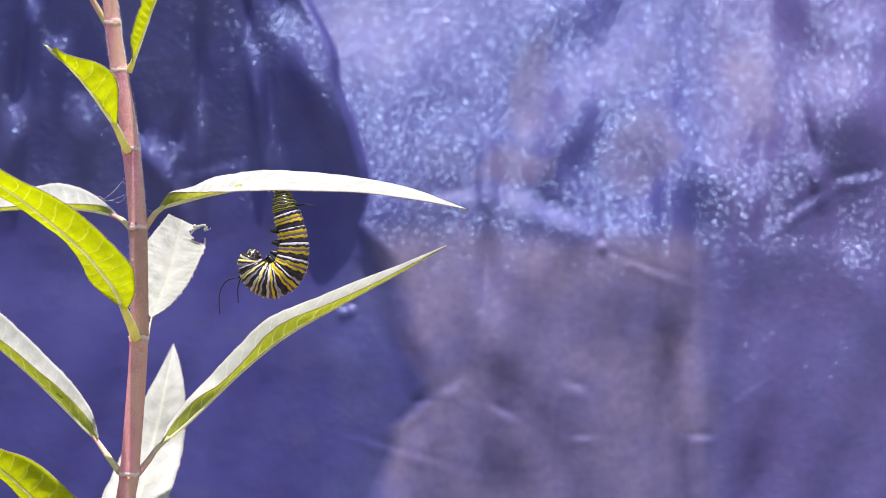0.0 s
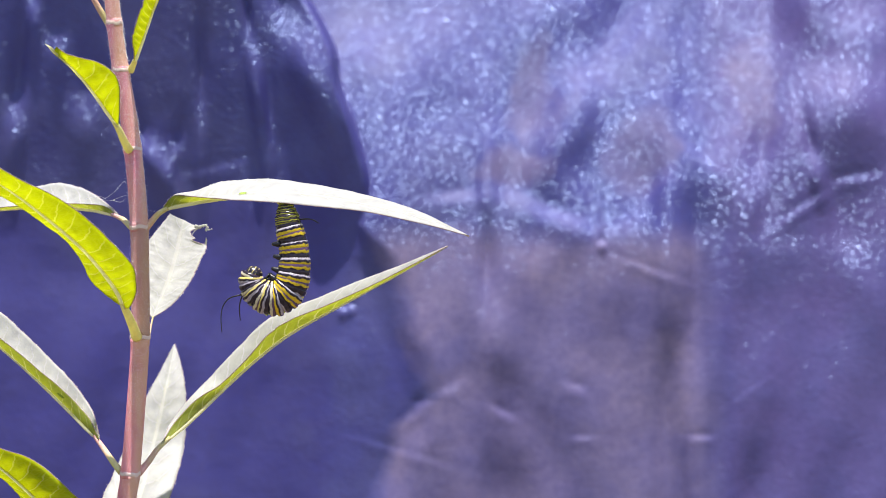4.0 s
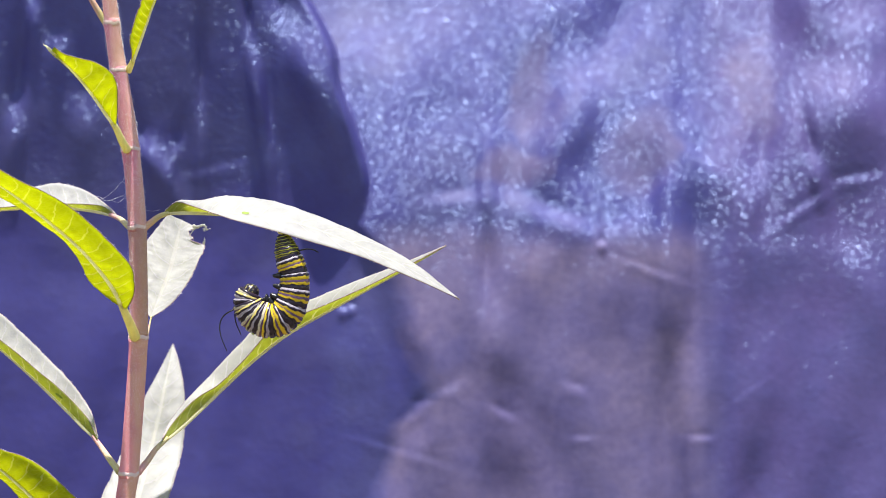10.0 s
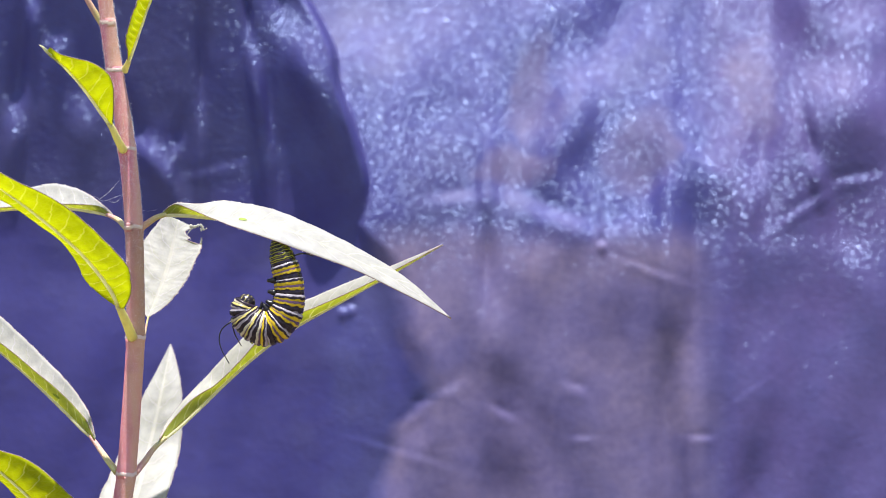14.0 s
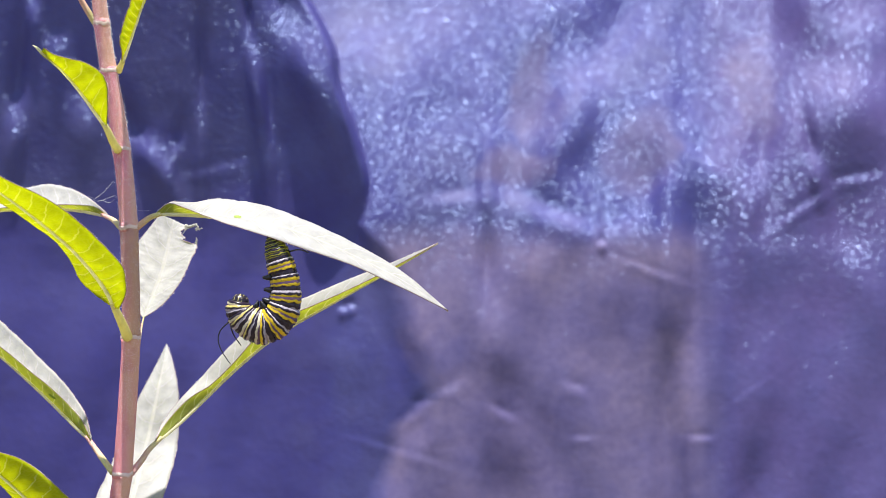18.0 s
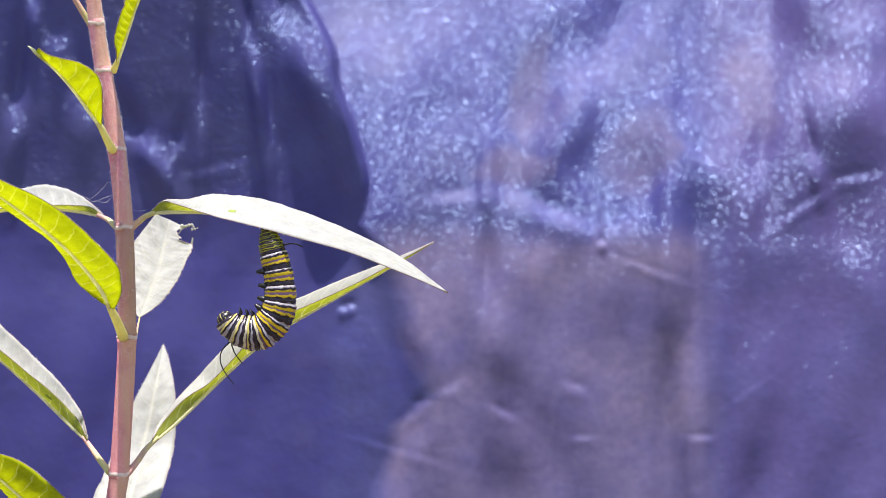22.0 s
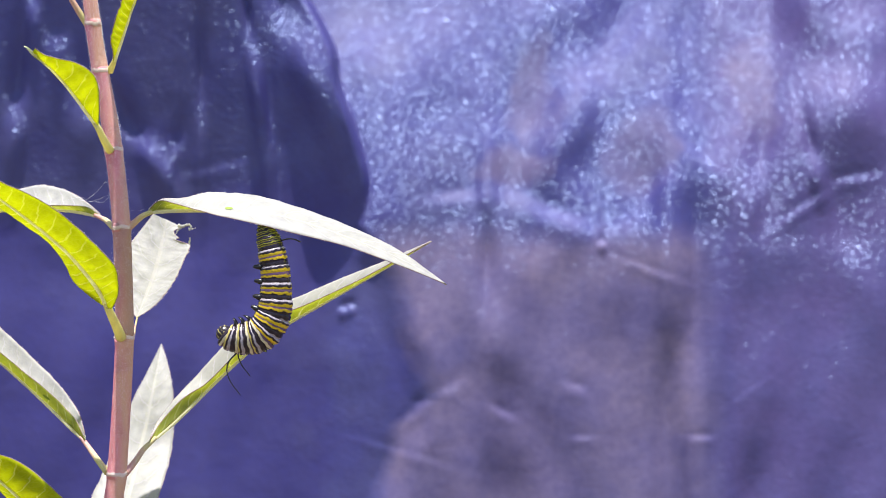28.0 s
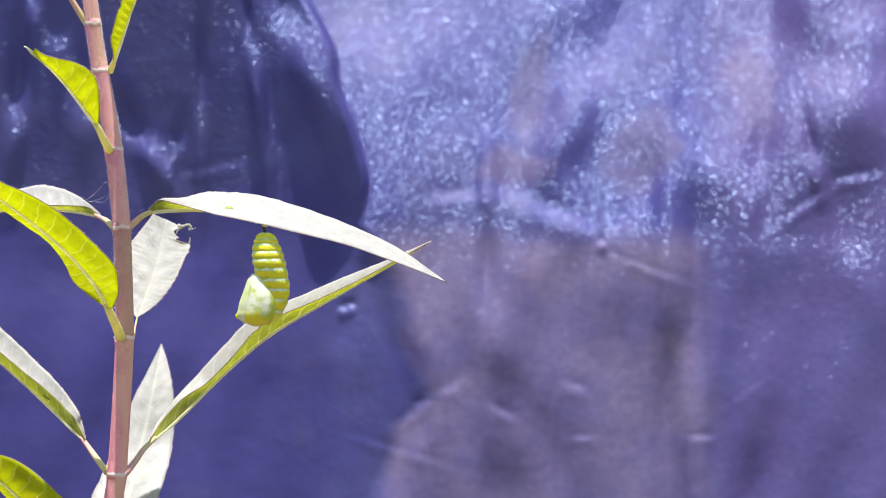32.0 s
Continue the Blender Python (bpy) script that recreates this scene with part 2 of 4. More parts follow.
def pupa_material():
    """Glossy waxy skin: yellow-green with a yellow swelling and patchy pale bluish bands round each segment."""
    a = Mat("pupa_skin", 0.12, 0.5)
    own = a.t.nodes.new("ShaderNodeTexCoord").outputs["Generated"]
    sep = a.node("ShaderNodeSeparateXYZ", Vector=own)
    wob = a.math("MULTIPLY", a.math("SUBTRACT", a.noise(200, 3), 0.5), 0.95)
    fac = a.math("ADD", sep.outputs["Z"], wob)
    green, yellow, pale = (0.42, 0.48, 0.004), (0.64, 0.6, 0.004), (0.68, 0.78, 0.66)
    c = a.ramp(fac, [(0.08, green), (0.36, green), (0.5, yellow), (0.78, yellow), (0.95, green)])
    band = a.ramp(fac, [(0.16, (0, 0, 0)), (0.27, (1, 1, 1)), (0.35, (1, 1, 1)), (0.44, (0, 0, 0))])
    patch = a.ramp(a.noise(150, 3), [(0.47, (0, 0, 0)), (0.6, (0.7, 0.7, 0.7))])
    c = a.mix(a.math("MULTIPLY", band, patch), c, pale)
    a.color(c)
    a.b.inputs["Subsurface Weight"].default_value = 0.4
    a.b.inputs["Coat Weight"].default_value = 0.6
    a.b.inputs["Coat Roughness"].default_value = 0.12
    a.b.inputs["Subsurface Radius"].default_value = (0.6, 1.0, 0.1)
    a.b.inputs["Subsurface Scale"].default_value = 0.0025
    a.bump(a.noise(360, 3), 0.7, 0.0008)
    return a.m


def wing_material(name):
    """Milky wing case, mottled, yellow-green towards its rim and yellow at its lower end; the map runs over all its pieces."""
    a = Mat(name, 0.2, 0.6)
    uv = a.t.nodes.new("ShaderNodeTexCoord").outputs["UV"]
    sep = a.node("ShaderNodeSeparateXYZ", Vector=uv)
    n = a.noise(4.5, 3, co=uv, stretch=(0.6, 1, 1))
    wob = a.math("MULTIPLY", a.math("SUBTRACT", a.noise(6, 3, co=uv), 0.5), 0.3)
    green, milk, yellow = (0.36, 0.44, 0.012), (0.66, 0.7, 0.52), (0.62, 0.55, 0.008)
    x = a.math("ADD", sep.outputs["X"], wob)
    y = a.math("ADD", sep.outputs["Y"], a.math("MULTIPLY", wob, 0.6))
    c = a.ramp(x, [(0.12, green), (0.28, milk), (0.8, milk), (1.0, (0.5, 0.55, 0.3))])
    c = a.mix(a.ramp(n, [(0.48, (0, 0, 0)), (0.62, (0.85, 0.85, 0.85))]), c, (0.44, 0.5, 0.1))
    c = a.mix(a.ramp(y, [(0.7, (0, 0, 0)), (0.85, (1, 1, 1))]), c, green)
    c = a.mix(a.ramp(a.math("ADD", a.math("MULTIPLY", x, 0.25), y), [(0.88, (0, 0, 0)), (1.02, (1, 1, 1))]), c, yellow)
    a.color(c)
    a.b.inputs["Subsurface Weight"].default_value = 0.15
    a.b.inputs["Coat Weight"].default_value = 0.2
    a.b.inputs["Coat Roughness"].default_value = 0.08
    a.bump(a.noise(300, 3), 0.35, 0.0006)
    a.b.inputs["Subsurface Radius"].default_value = (0.8, 1.0, 0.4)
    a.b.inputs["Subsurface Scale"].default_value = 0.002
    return a.m


M_PUPA = pupa_material()
M_WING = wing_material("pupa_wing_case")
fc = Mat("pupa_antenna_case", 0.2, 0.6)
fc.color(fc.mix(fc.ramp(fc.noise(260, 3), [(0.4, (0, 0, 0)), (0.65, (1, 1, 1))]), (0.46, 0.52, 0.14), (0.6, 0.64, 0.4)))
fc.bump(fc.noise(260, 2), 0.2, 0.0006)
M_FACE = fc.m
tp = Mat("pupa_tip", 0.2, 0.6)
tp.color(tp.mix(tp.noise(400, 2), (0.66, 0.56, 0.012), (0.56, 0.56, 0.02)))
M_TIP = tp.m


# ---- building helpers ----
def part(name, bm, material, parent, label="", smooth=True):
    me = bpy.data.meshes.new(name)
    bm.to_mesh(me)
    bm.free()
    return part_of(name, me, material, parent, label, smooth)


def part_of(name, me, material, parent, label="", smooth=True):
    if smooth and len(me.polygons):
        me.polygons.foreach_set("use_smooth", [True] * len(me.polygons))
    if material and not me.materials:
        me.materials.append(material)
    ob = new(name, me)
    ob.parent = parent
    if label:
        tagged(ob, label)
    return ob


def curve_pts(pts, n):
    """Catmull-Rom through pts (Vectors), n even steps of the parameter; ends included."""
    P = [pts[0] * 2 - pts[1], *pts, pts[-1] * 2 - pts[-2]]
    out = []
    for i in range(n + 1):
        x = i / n * (len(pts) - 1)
        k = min(int(x), len(pts) - 2)
        f = x - k
        a, b, c, d = P[k:k + 4]
        out.append(0.5 * (2 * b + (c - a) * f + (2 * a - 5 * b + 4 * c - d) * f * f + (3 * b - a - 3 * c + d) * f ** 3))
    return out


def tube(bm, pts, radii, sides=8, cap=True):
    """A tube through pts with a radius at each."""
    rings = []
    ref = Vector((0, 1, 0))
    for i, p in enumerate(pts):
        t = (pts[min(i + 1, len(pts) - 1)] - pts[max(i - 1, 0)]).normalized()
        a = t.cross(ref)
        if a.length < 0.05:
            a = t.cross(Vector((1, 0, 0)))
        a.normalize()
        b = t.cross(a)
        r = radii[i] if isinstance(radii, (list, tuple)) else radii
        rings.append([bm.verts.new(p + r * (math.cos(q) * a + math.sin(q) * b))
                      for q in (2 * math.pi * j / sides for j in range(sides))])
    for r0, r1 in zip(rings, rings[1:]):
        for j in range(sides):
            bm.faces.new((r0[j], r0[(j + 1) % sides], r1[(j + 1) % sides], r1[j]))
    if cap:
        bm.faces.new(rings[0][::-1])
        bm.faces.new(rings[-1])


def lathe(bm, rows, sides=28, caps=(True, True), crisp=()):
    """Stack of ellipses along z: rows of (z, x centre, x radius, y radius), closed at both ends."""
    rings = [[bm.verts.new((c + rx * math.cos(q), ry * math.sin(q), z))
              for q in (2 * math.pi * j / sides for j in range(sides))] for z, c, rx, ry in rows]
    for r0, r1 in zip(rings, rings[1:]):
        for j in range(sides):
            bm.faces.new((r0[j], r0[(j + 1) % sides], r1[(j + 1) % sides], r1[j]))
    for k in crisp:
        for j in range(sides):
            bm.edges.get((rings[k][j], rings[k][(j + 1) % sides])).smooth = False
    if caps[0]:
        bm.faces.new(rings[0][::-1])
    if caps[1]:
        bm.faces.new(rings[-1])


def lerp_rows(rows, x):
    """Linear look-up in rows of (x, value), values numbers or tuples."""
    if x <= rows[0][0]:
        return rows[0][1]
    for (x0, a), (x1, b) in zip(rows, rows[1:]):
        if x <= x1:
            f = (x - x0) / (x1 - x0)
            if isinstance(a, tuple):
                return tuple(p + (q - p) * f for p, q in zip(a, b))
            return a + (b - a) * f
    return rows[-1][1]


# ---- ground and cloth ----
def smooth01(x):
    x = min(1.0, max(0.0, x))
    return x * x * (3 - 2 * x)


# folds of the cloth, each turned a little up or down: centre, half breadth, half height, turn, added slope
FOLDS_UPPER = [(670, 60, 120, 100, 0, 0.5), (1045, 140, 42, 100, 0.49, 0.4), (1212, 90, 28, 50, 0, 0.24), (1217, 200, 26, 55, 0, 0.26), (1235, 275, 50, 14, 0.6, 0.3),
               (1350, 90, 45, 110, 0, 0.1), (1500, 150, 70, 40, 0.1, 0.36), (1520, 40, 60, 40, 0, 0.28), (700, 260, 60, 100, 0, 0.06),
               (945, 90, 50, 60, 0.15, -0.3), (930, 180, 46, 55, 0.1, -0.28), (765, 150, 60, 60, 0, -0.1), (1270, 70, 24, 45, 0, -0.16), (1268, 180, 22, 40, 0, -0.16), (1440, 70, 40, 60, 0, -0.3)]
FOLDS_LIP = [(808, 350, 50, 12, -0.1, 0.55), (930, 362, 60, 16, 0.45, 0.6), (1000, 390, 50, 14, 0.35, 0.6), (1170, 330, 50, 16, -0.9, 0.32),
             (1100, 400, 50, 18, -0.3, 0.22), (1335, 325, 24, 55, 0.2, 0.28), (1440, 285, 14, 36, -0.2, 0.45), (910, 290, 70, 50, 0.2, -0.36),
             (1035, 270, 30, 60, -0.2, -0.2), (1135, 265, 62, 60, 0.2, -0.34), (1500, 262, 110, 50, 0, -0.1), (1250, 350, 60, 60, 0, -0.17),
             (1000, 40, 50, 40, 0, -0.28), (862, 375, 16, 50, 0, -0.25)]
FOLDS_LOWER = [(790, 540, 60, 140, -0.15, 0.145), (1050, 700, 70, 120, 0, 0.116), (910, 680, 45, 90, -0.45, -0.189), (920, 820, 50, 80, 0, -0.16),
               (1178, 610, 24, 170, 0, -0.13), (1232, 640, 22, 150, 0, 0.0725), (820, 800, 45, 90, 0, 0.145), (1330, 800, 30, 90, 0.1, -0.145),
               (860, 440, 22, 60, 0, -0.116), (1450, 620, 90, 120, 0, 0.045), (1505, 445, 40, 70, -0.4, 0.17), (1380, 430, 80, 20, 0, 0.0725)]
# pleats: folds with one sharp side, told by their turn
PLEATS = (0.001, math.pi)
FOLDS_PLEAT = [(868, 820, 70, 80, 0.001, -0.17), (880, 660, 60, 70, 0.001, -0.08), (1206, 590, 40, 90, math.pi, 0.09), (1206, 770, 40, 90, math.pi, 0.08), (1262, 740, 40, 70, 0.001, -0.07), (1214, 640, 40, 70, 0.001, 0.04),
               (705, 560, 70, 120, 0.001, 0.06), (862, 400, 40, 60, 0.001, -0.12)]
CREASES = [(607, 549, 7, 7, 0.2, 0.9), (622, 545, 7, 7, 0.2, 0.9), (740, 728, 30, 8, -0.8, 0.4), (795, 690, 35, 9, -0.5, 0.22), (1018, 688, 20, 9, 0.5, 0.38), (890, 733, 24, 7, 0.5, 0.42),
           (1030, 776, 24, 6, 0, 0.3), (1240, 776, 20, 6, 0, 0.4), (1150, 478, 60, 6, 0.35, 0.26), (1065, 432, 7, 7, 0, 1.1), (1330, 690, 60, 5, -0.6, 0.14),
           (1415, 372, 55, 7, -0.6, 0.42), (1515, 317, 35, 8, -0.15, 0.36), (710, 800, 90, 6, 0.3, 0.18)]
FOLDS_SIDE = [(445, 80, 11, 90, -0.12, 0.26), (480, 220, 10, 60, 0, 0.1), (357, 200, 12, 90, 0, 0.16), (28, 200, 18, 60, 0.1, 0.34), (60, 10, 12, 36, 0, 0.36),
              (150, 195, 26, 46, 0, 0.26), (250, 250, 20, 46, -0.5, 0.52), (310, 265, 9, 25, 0.2, 0.26), (400, 295, 60, 8, -0.25, 0.16), (520, 70, 26, 80, -0.35, 0.36),
              (545, 60, 24, 70, -0.3, 0.24), (100, 75, 18, 30, 0, 0.24), (360, 640, 30, 130, 0, 0.1), (350, 850, 40, 70, 0, 0.14)]


def cloth_base(u, v):
    """How far the hanging cloth stands out towards the plant, in the plan's units, before its folds."""
    n1 = noise.noise(Vector((u / 170, v / 150, 0.3)))
    n2 = noise.noise(Vector((u / 75, v / 90, 5.3)))
    edge = 412 + 40 * noise.noise(Vector((u / 130, 2.2, 0.0))) - 60 * smooth01((u - 1150) / 200) - 130 * smooth01((u - 1340) / 110)
    up = 0.44 * (v - edge)
    low = 0.11 * (v - edge)
    q = (up - low) / 9.0
    lean = low + (up - low if q < -20 else -9.0 * math.log1p(math.exp(-q)) if q < 20 else 0.0)
    left = 6 - 0.1 * v + 13 * math.log1p(math.exp((v - 370) / 80)) + 20 * smooth01((v - 400) / 260)
    bound = 645 + (-0.00065 * (400 - v) ** 2 if v < 400 else 0.36 * (v - 400)) - 0.8 * max(0, v - 710) + 10 * noise.noise(Vector((v / 90, 7.7, 1.0)))
    w = smooth01((bound - u + 14 * n2) / (14 + 72 * smooth01((v - 400) / 60)) + 0.5)
    r = w * left + (1 - w) * lean
    lower = smooth01((v - edge) / 80)
    calm = 1 - 0.6 * w - 0.7 * lower * (1 - w)
    fold = noise.noise(Vector((u / 95 + 0.004 * v, v / 520, 3.3)))
    return r + calm * (8 * n1 + 3 * n2) + (2 + 7 * lower) * fold


def spread(lo, hi, a, b, rough, fine):
    """Even steps, fine between a and b and rough outside."""
    return np.concatenate([np.linspace(lo, a, rough, endpoint=False), np.linspace(a, b, fine, endpoint=False), np.linspace(b, hi, rough)])


def cloth_relief(us, vs):
    """The cloth's relief over a grid of the plan: its hang and its folds."""
    r = np.array([[cloth_base(u, max(v, -160)) for u in us] for v in vs])
    gu, gv = np.meshgrid(us, vs)
    for cu, cv, ru, rv, turn, gain in FOLDS_UPPER + FOLDS_LIP + FOLDS_LOWER + FOLDS_PLEAT + CREASES + FOLDS_SIDE:
        a, b = gu - cu, gv - cv
        c, d = a * math.cos(turn) + b * math.sin(turn), b * math.cos(turn) - a * math.sin(turn)
        ru = np.where(c < 0, ru / 3, ru) if turn in PLEATS else ru
        r += gain * rv * np.tanh(d / rv) * np.exp(-(c / ru) ** 2 - (d / (2.2 * rv)) ** 2)
    return r


def build_cloth():
    us = spread(-700, 2250, -60, 1630, 24, 480)
    vs = spread(-1050, 1540, -60, 930, 24, 310)
    relief = cloth_relief(us, vs)
    nu = len(us)
    verts, faces = [], []
    for j, v in enumerate(vs):
        for i, u in enumerate(us):
            q = at(u, v, 0.30 - relief[j, i] / S * 1.6)
            if v < -160:
                q.y += (-160 - v) / S * 0.5
            q.z = max(q.z, 0.002)
            verts.append(q)
    for j in range(len(vs) - 1):
        for i in range(nu - 1):
            a = j * nu + i
            faces.append((a, a + 1, a + nu + 1, a + nu))
    me = bpy.data.meshes.new("backdrop_cloth")
    me.from_pydata(verts, [], faces)
    ob = part_of("backdrop_cloth", me, M_SHEET, None)
    tagged(ob, "crumpled blue-violet creped cloth hung behind the plant", "backdrop", kind="structure")
    so = ob.modifiers.new("thickness", "SOLIDIFY")
    so.thickness, so.offset = 0.0012, -1
    return ob


def build_ground():
    bm = bmesh.new()
    n = 40
    xs = [math.copysign(abs(t) ** 3 * 200, t) for t in (i / n * 2 - 1 for i in range(n + 1))]
    grid = [[bm.verts.new((x, y, 0.0)) for x in xs] for y in xs]
    for a, b in zip(grid, grid[1:]):
        for i in range(n):
            bm.faces.new((a[i], a[i + 1], b[i + 1], b[i]))
    ob = part("ground", bm, M_SOIL, None)
    return tagged(ob, "bare brown soil under the plant", "ground", kind="structure")


build_ground()
build_cloth()

# ---- the milkweed plant ----
ROOT = Vector((-0.091, 0.0, 0.0))
plant = new("milkweed_plant")
plant.location = ROOT
tagged(plant, "upright milkweed stem with paired pale green leaves", "plant")

STEM = [(250, 2195), (238, 1500), (224, 1060), (222, 900), (229, 838), (240, 700), (246, 597), (246, 500), (244, 402),
        (239, 330), (232, 264), (222, 190), (211, 125), (204, 80), (199, 40), (192, -30), (178, -150)]
STEM_R = [(-150, 9.0), (-30, 12.5), (40, 13.5), (125, 14.5), (264, 15.5), (400, 16.0), (838, 17.0), (1500, 19), (2195, 21)]
NODES = [(199, 42), (211, 125), (232, 264), (244, 402), (246, 597), (229, 838), (224, 1060)]


def build_stem():
    pts = curve_pts([at(u, v) for u, v in STEM], 160)
    vs = [441 - (p.z - ZC) * S for p in pts]
    cuts = [2400] + sorted((v for _, v in NODES), reverse=True) + [-400]
    for hi, lo in zip(cuts, cuts[1:]):
        idx = [i for i, v in enumerate(vs) if lo - 9 <= v <= hi + 9]
        bm = bmesh.new()
        rad = []
        for i in idx:
            swell = 1 + 0.10 * max(math.exp(-((vs[i] - nv) / 10) ** 2) for _, nv in NODES)
            rad.append(lerp_rows(STEM_R, vs[i]) * swell / S)
        tube(bm, [pts[i] - ROOT for i in idx], rad, 20)
        mid_v = (hi + lo) / 2
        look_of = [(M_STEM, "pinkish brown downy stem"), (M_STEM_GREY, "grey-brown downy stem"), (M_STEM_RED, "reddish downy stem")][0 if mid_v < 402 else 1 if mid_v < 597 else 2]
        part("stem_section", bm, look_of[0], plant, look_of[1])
    for u, v in NODES:
        bm = bmesh.new()
        r = lerp_rows(STEM_R, v) / S
        c = at(u, v) - ROOT
        prof = [(-6, 0.98), (-3, 1.1), (-0.5, 1.135), (2, 1.12), (6, 0.98)]
        tube(bm, [c + Vector((0, 0, -z / S)) for z, _ in prof], [r * k for _, k in prof], 22)
        for w in bm.verts:
            d = w.co - c
            w.co += Vector((0, 0, 5.0 / S * noise.noise(Vector((d.x * 700, d.y * 700, v)))))
        part("stem_node", bm, M_NODE, plant, "pale fuzzy ring where leaves join the stem")


build_stem()


def grow_leaf(petiole, sections, depth, away, label, thick=3.2, wave=1.0, veins=13, seed=0, slit=None, green=False, bite=None, n=72):
    """A leaf of the plant. petiole: points (u, v, y in mm). sections, from base to tip: midrib, far margin and near margin (u, v each);
    depth: rows of (share of the length, y of the midrib in mm); away: how far the far and near margins lie behind or before it, in mm.
    bite: rows of (share of the length, share left of the far half)."""
    pivot = at(petiole[0][0], petiole[0][1], petiole[0][2] / 1000)
    pp = [at(u, v, y / 1000) - pivot for u, v, y in petiole]
    m = 9
    last = len(sections) - 1
    breadth = max(math.hypot(c[2] - c[4], c[3] - c[5]) for c in sections)
    lines = ([], [], [])
    for i, c in enumerate(sections):
        y = lerp_rows(depth, i / last)
        open_ = math.hypot(c[2] - c[4], c[3] - c[5]) / breadth
        for k, dy in enumerate((0.0, away[0] * open_, away[1] * open_)):
            lines[k].append(at(c[2 * k], c[2 * k + 1], (y + dy) / 1000) - pivot)
    mid, far, near = (curve_pts(p, n) for p in lines)

    def surf(s, side, q):
        x = s * n
        i = min(int(x), n - 1)
        c = mid[i].lerp(mid[i + 1], x - i)
        edge = far if side > 0 else near
        d = edge[i].lerp(edge[i + 1], x - i) - c
        if bite and side > 0:
            d = d * lerp_rows(bite, s)
        tn = (mid[min(i + 1, n)] - mid[max(i - 1, 0)]).normalized()
        nr = tn.cross(d)
        nr = nr.normalized() * side if nr.length > 1e-9 else Vector()
        wob = noise.noise(Vector((s * 9 + seed, side * 3.1, seed * 1.7)))
        wob2 = noise.noise(Vector((s * 30 + seed, side * 5.1, 4.0)))
        w = min(1.0, d.length * S / 45)
        p = c + d * q * (1 + 0.035 * wave * wob2 * q)
        pucker = 0.9 * w * math.sin((s * veins - 0.9 * q ** 1.5) * 2 * math.pi) * math.sin(math.pi * min(1.0, q * 1.1))
        return p + nr * (math.sin(math.pi * q) * 0.06 * d.length + ((wob * 2.0 + wob2 * 0.8) * wave * q + pucker) * w / S)

    rib = [(thick * (1 - i / n) ** 0.8 * 0.8 + 0.5) / S for i in range(n + 1)]
    bm = bmesh.new()
    uvl = bm.loops.layers.uv.new("blade")
    for side in (-1, 1):
        grid = []
        for i in range(n + 1):
            wide = max(((far if side > 0 else near)[i] - mid[i]).length, 1e-9)
            q0 = min(0.6, 0.75 * rib[i] / wide) if green else 0.0
            grid.append([(bm.verts.new(surf(i / n, side, q)), i / n * veins, q * side) for q in (q0 + (1 - q0) * j / m for j in range(m + 1))])
        for r0, r1 in zip(grid, grid[1:]):
            for j in range(m):
                quad = (r0[j], r0[j + 1], r1[j + 1], r1[j])[::side]
                face = bm.faces.new([c[0] for c in quad])
                for loop, c in zip(face.loops, quad):
                    loop[uvl].uv = c[1:]
    bmesh.ops.remove_doubles(bm, verts=bm.verts, dist=1e-6)
    bm.normal_update()
    if sum(f.normal.z * f.calc_area() for f in bm.faces) < 0:
        bmesh.ops.reverse_faces(bm, faces=bm.faces)
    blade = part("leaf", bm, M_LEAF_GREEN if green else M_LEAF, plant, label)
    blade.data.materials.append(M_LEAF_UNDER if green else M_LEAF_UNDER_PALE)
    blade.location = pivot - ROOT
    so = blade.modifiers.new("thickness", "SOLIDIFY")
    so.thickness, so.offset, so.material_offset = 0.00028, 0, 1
    if slit:
        bm = bmesh.new()
        c, e = surf(slit[0], slit[1], slit[2]), surf(slit[0] + 0.034, slit[1], slit[2])
        ax = (e - c).normalized()
        up = (surf(slit[0], slit[1], slit[2] + 0.1) - c).normalized()
        nr = ax.cross(up).normalized()
        if (nr.z < 0) != (slit[3] < 0):
            nr = -nr
        ring = [bm.verts.new(c + nr * 1.7 / S + ax * math.cos(q) * slit[4] / S + up * math.sin(q) * slit[4] * 0.45 / S) for q in (k * math.pi / 8 for k in range(16))]
        bm.faces.new(ring)
        part("nibbled_spot", bm, M_SPOT, blade, "small green nibbled spot" if slit[3] > 0 else "dull dark green blotch")
    bm = bmesh.new()
    pts = curve_pts(pp + [mid[3]], 18)
    tube(bm, pts, [(thick * (1.45 - 0.55 * i / 18) + 0.4) / S for i in range(19)], 12)
    part("petiole", bm, M_STALK_GREEN if green else M_PETIOLE, blade, "pale green leaf stalk" if green else "reddish leaf stalk")
    bm = bmesh.new()
    below = -sum((f.normal * f.area for f in blade.data.polygons), Vector()).normalized()
    ease = [min(1.0, 0.25 + i / 12) for i in range(n + 1)]
    tube(bm, [c + below * (r * 0.3 if green else (r + 0.9 / S) * e) for c, r, e in zip(mid, rib, ease)], [r * (0.5 + 0.5 * e) for r, e in zip(rib, ease)], 10)
    part("midrib", bm, M_VEIN, blade, "pale raised midrib")
    bm = bmesh.new()
    for side in (-1, 1):
        tube(bm, [surf(k / n, side, 1.0) for k in range(1, n + 1)], 0.8 / S, 5)
    part("margin", bm, M_MARGIN, blade, "thin brownish downy margin")
    rng = random.Random(seed + 50)
    bm = bmesh.new()
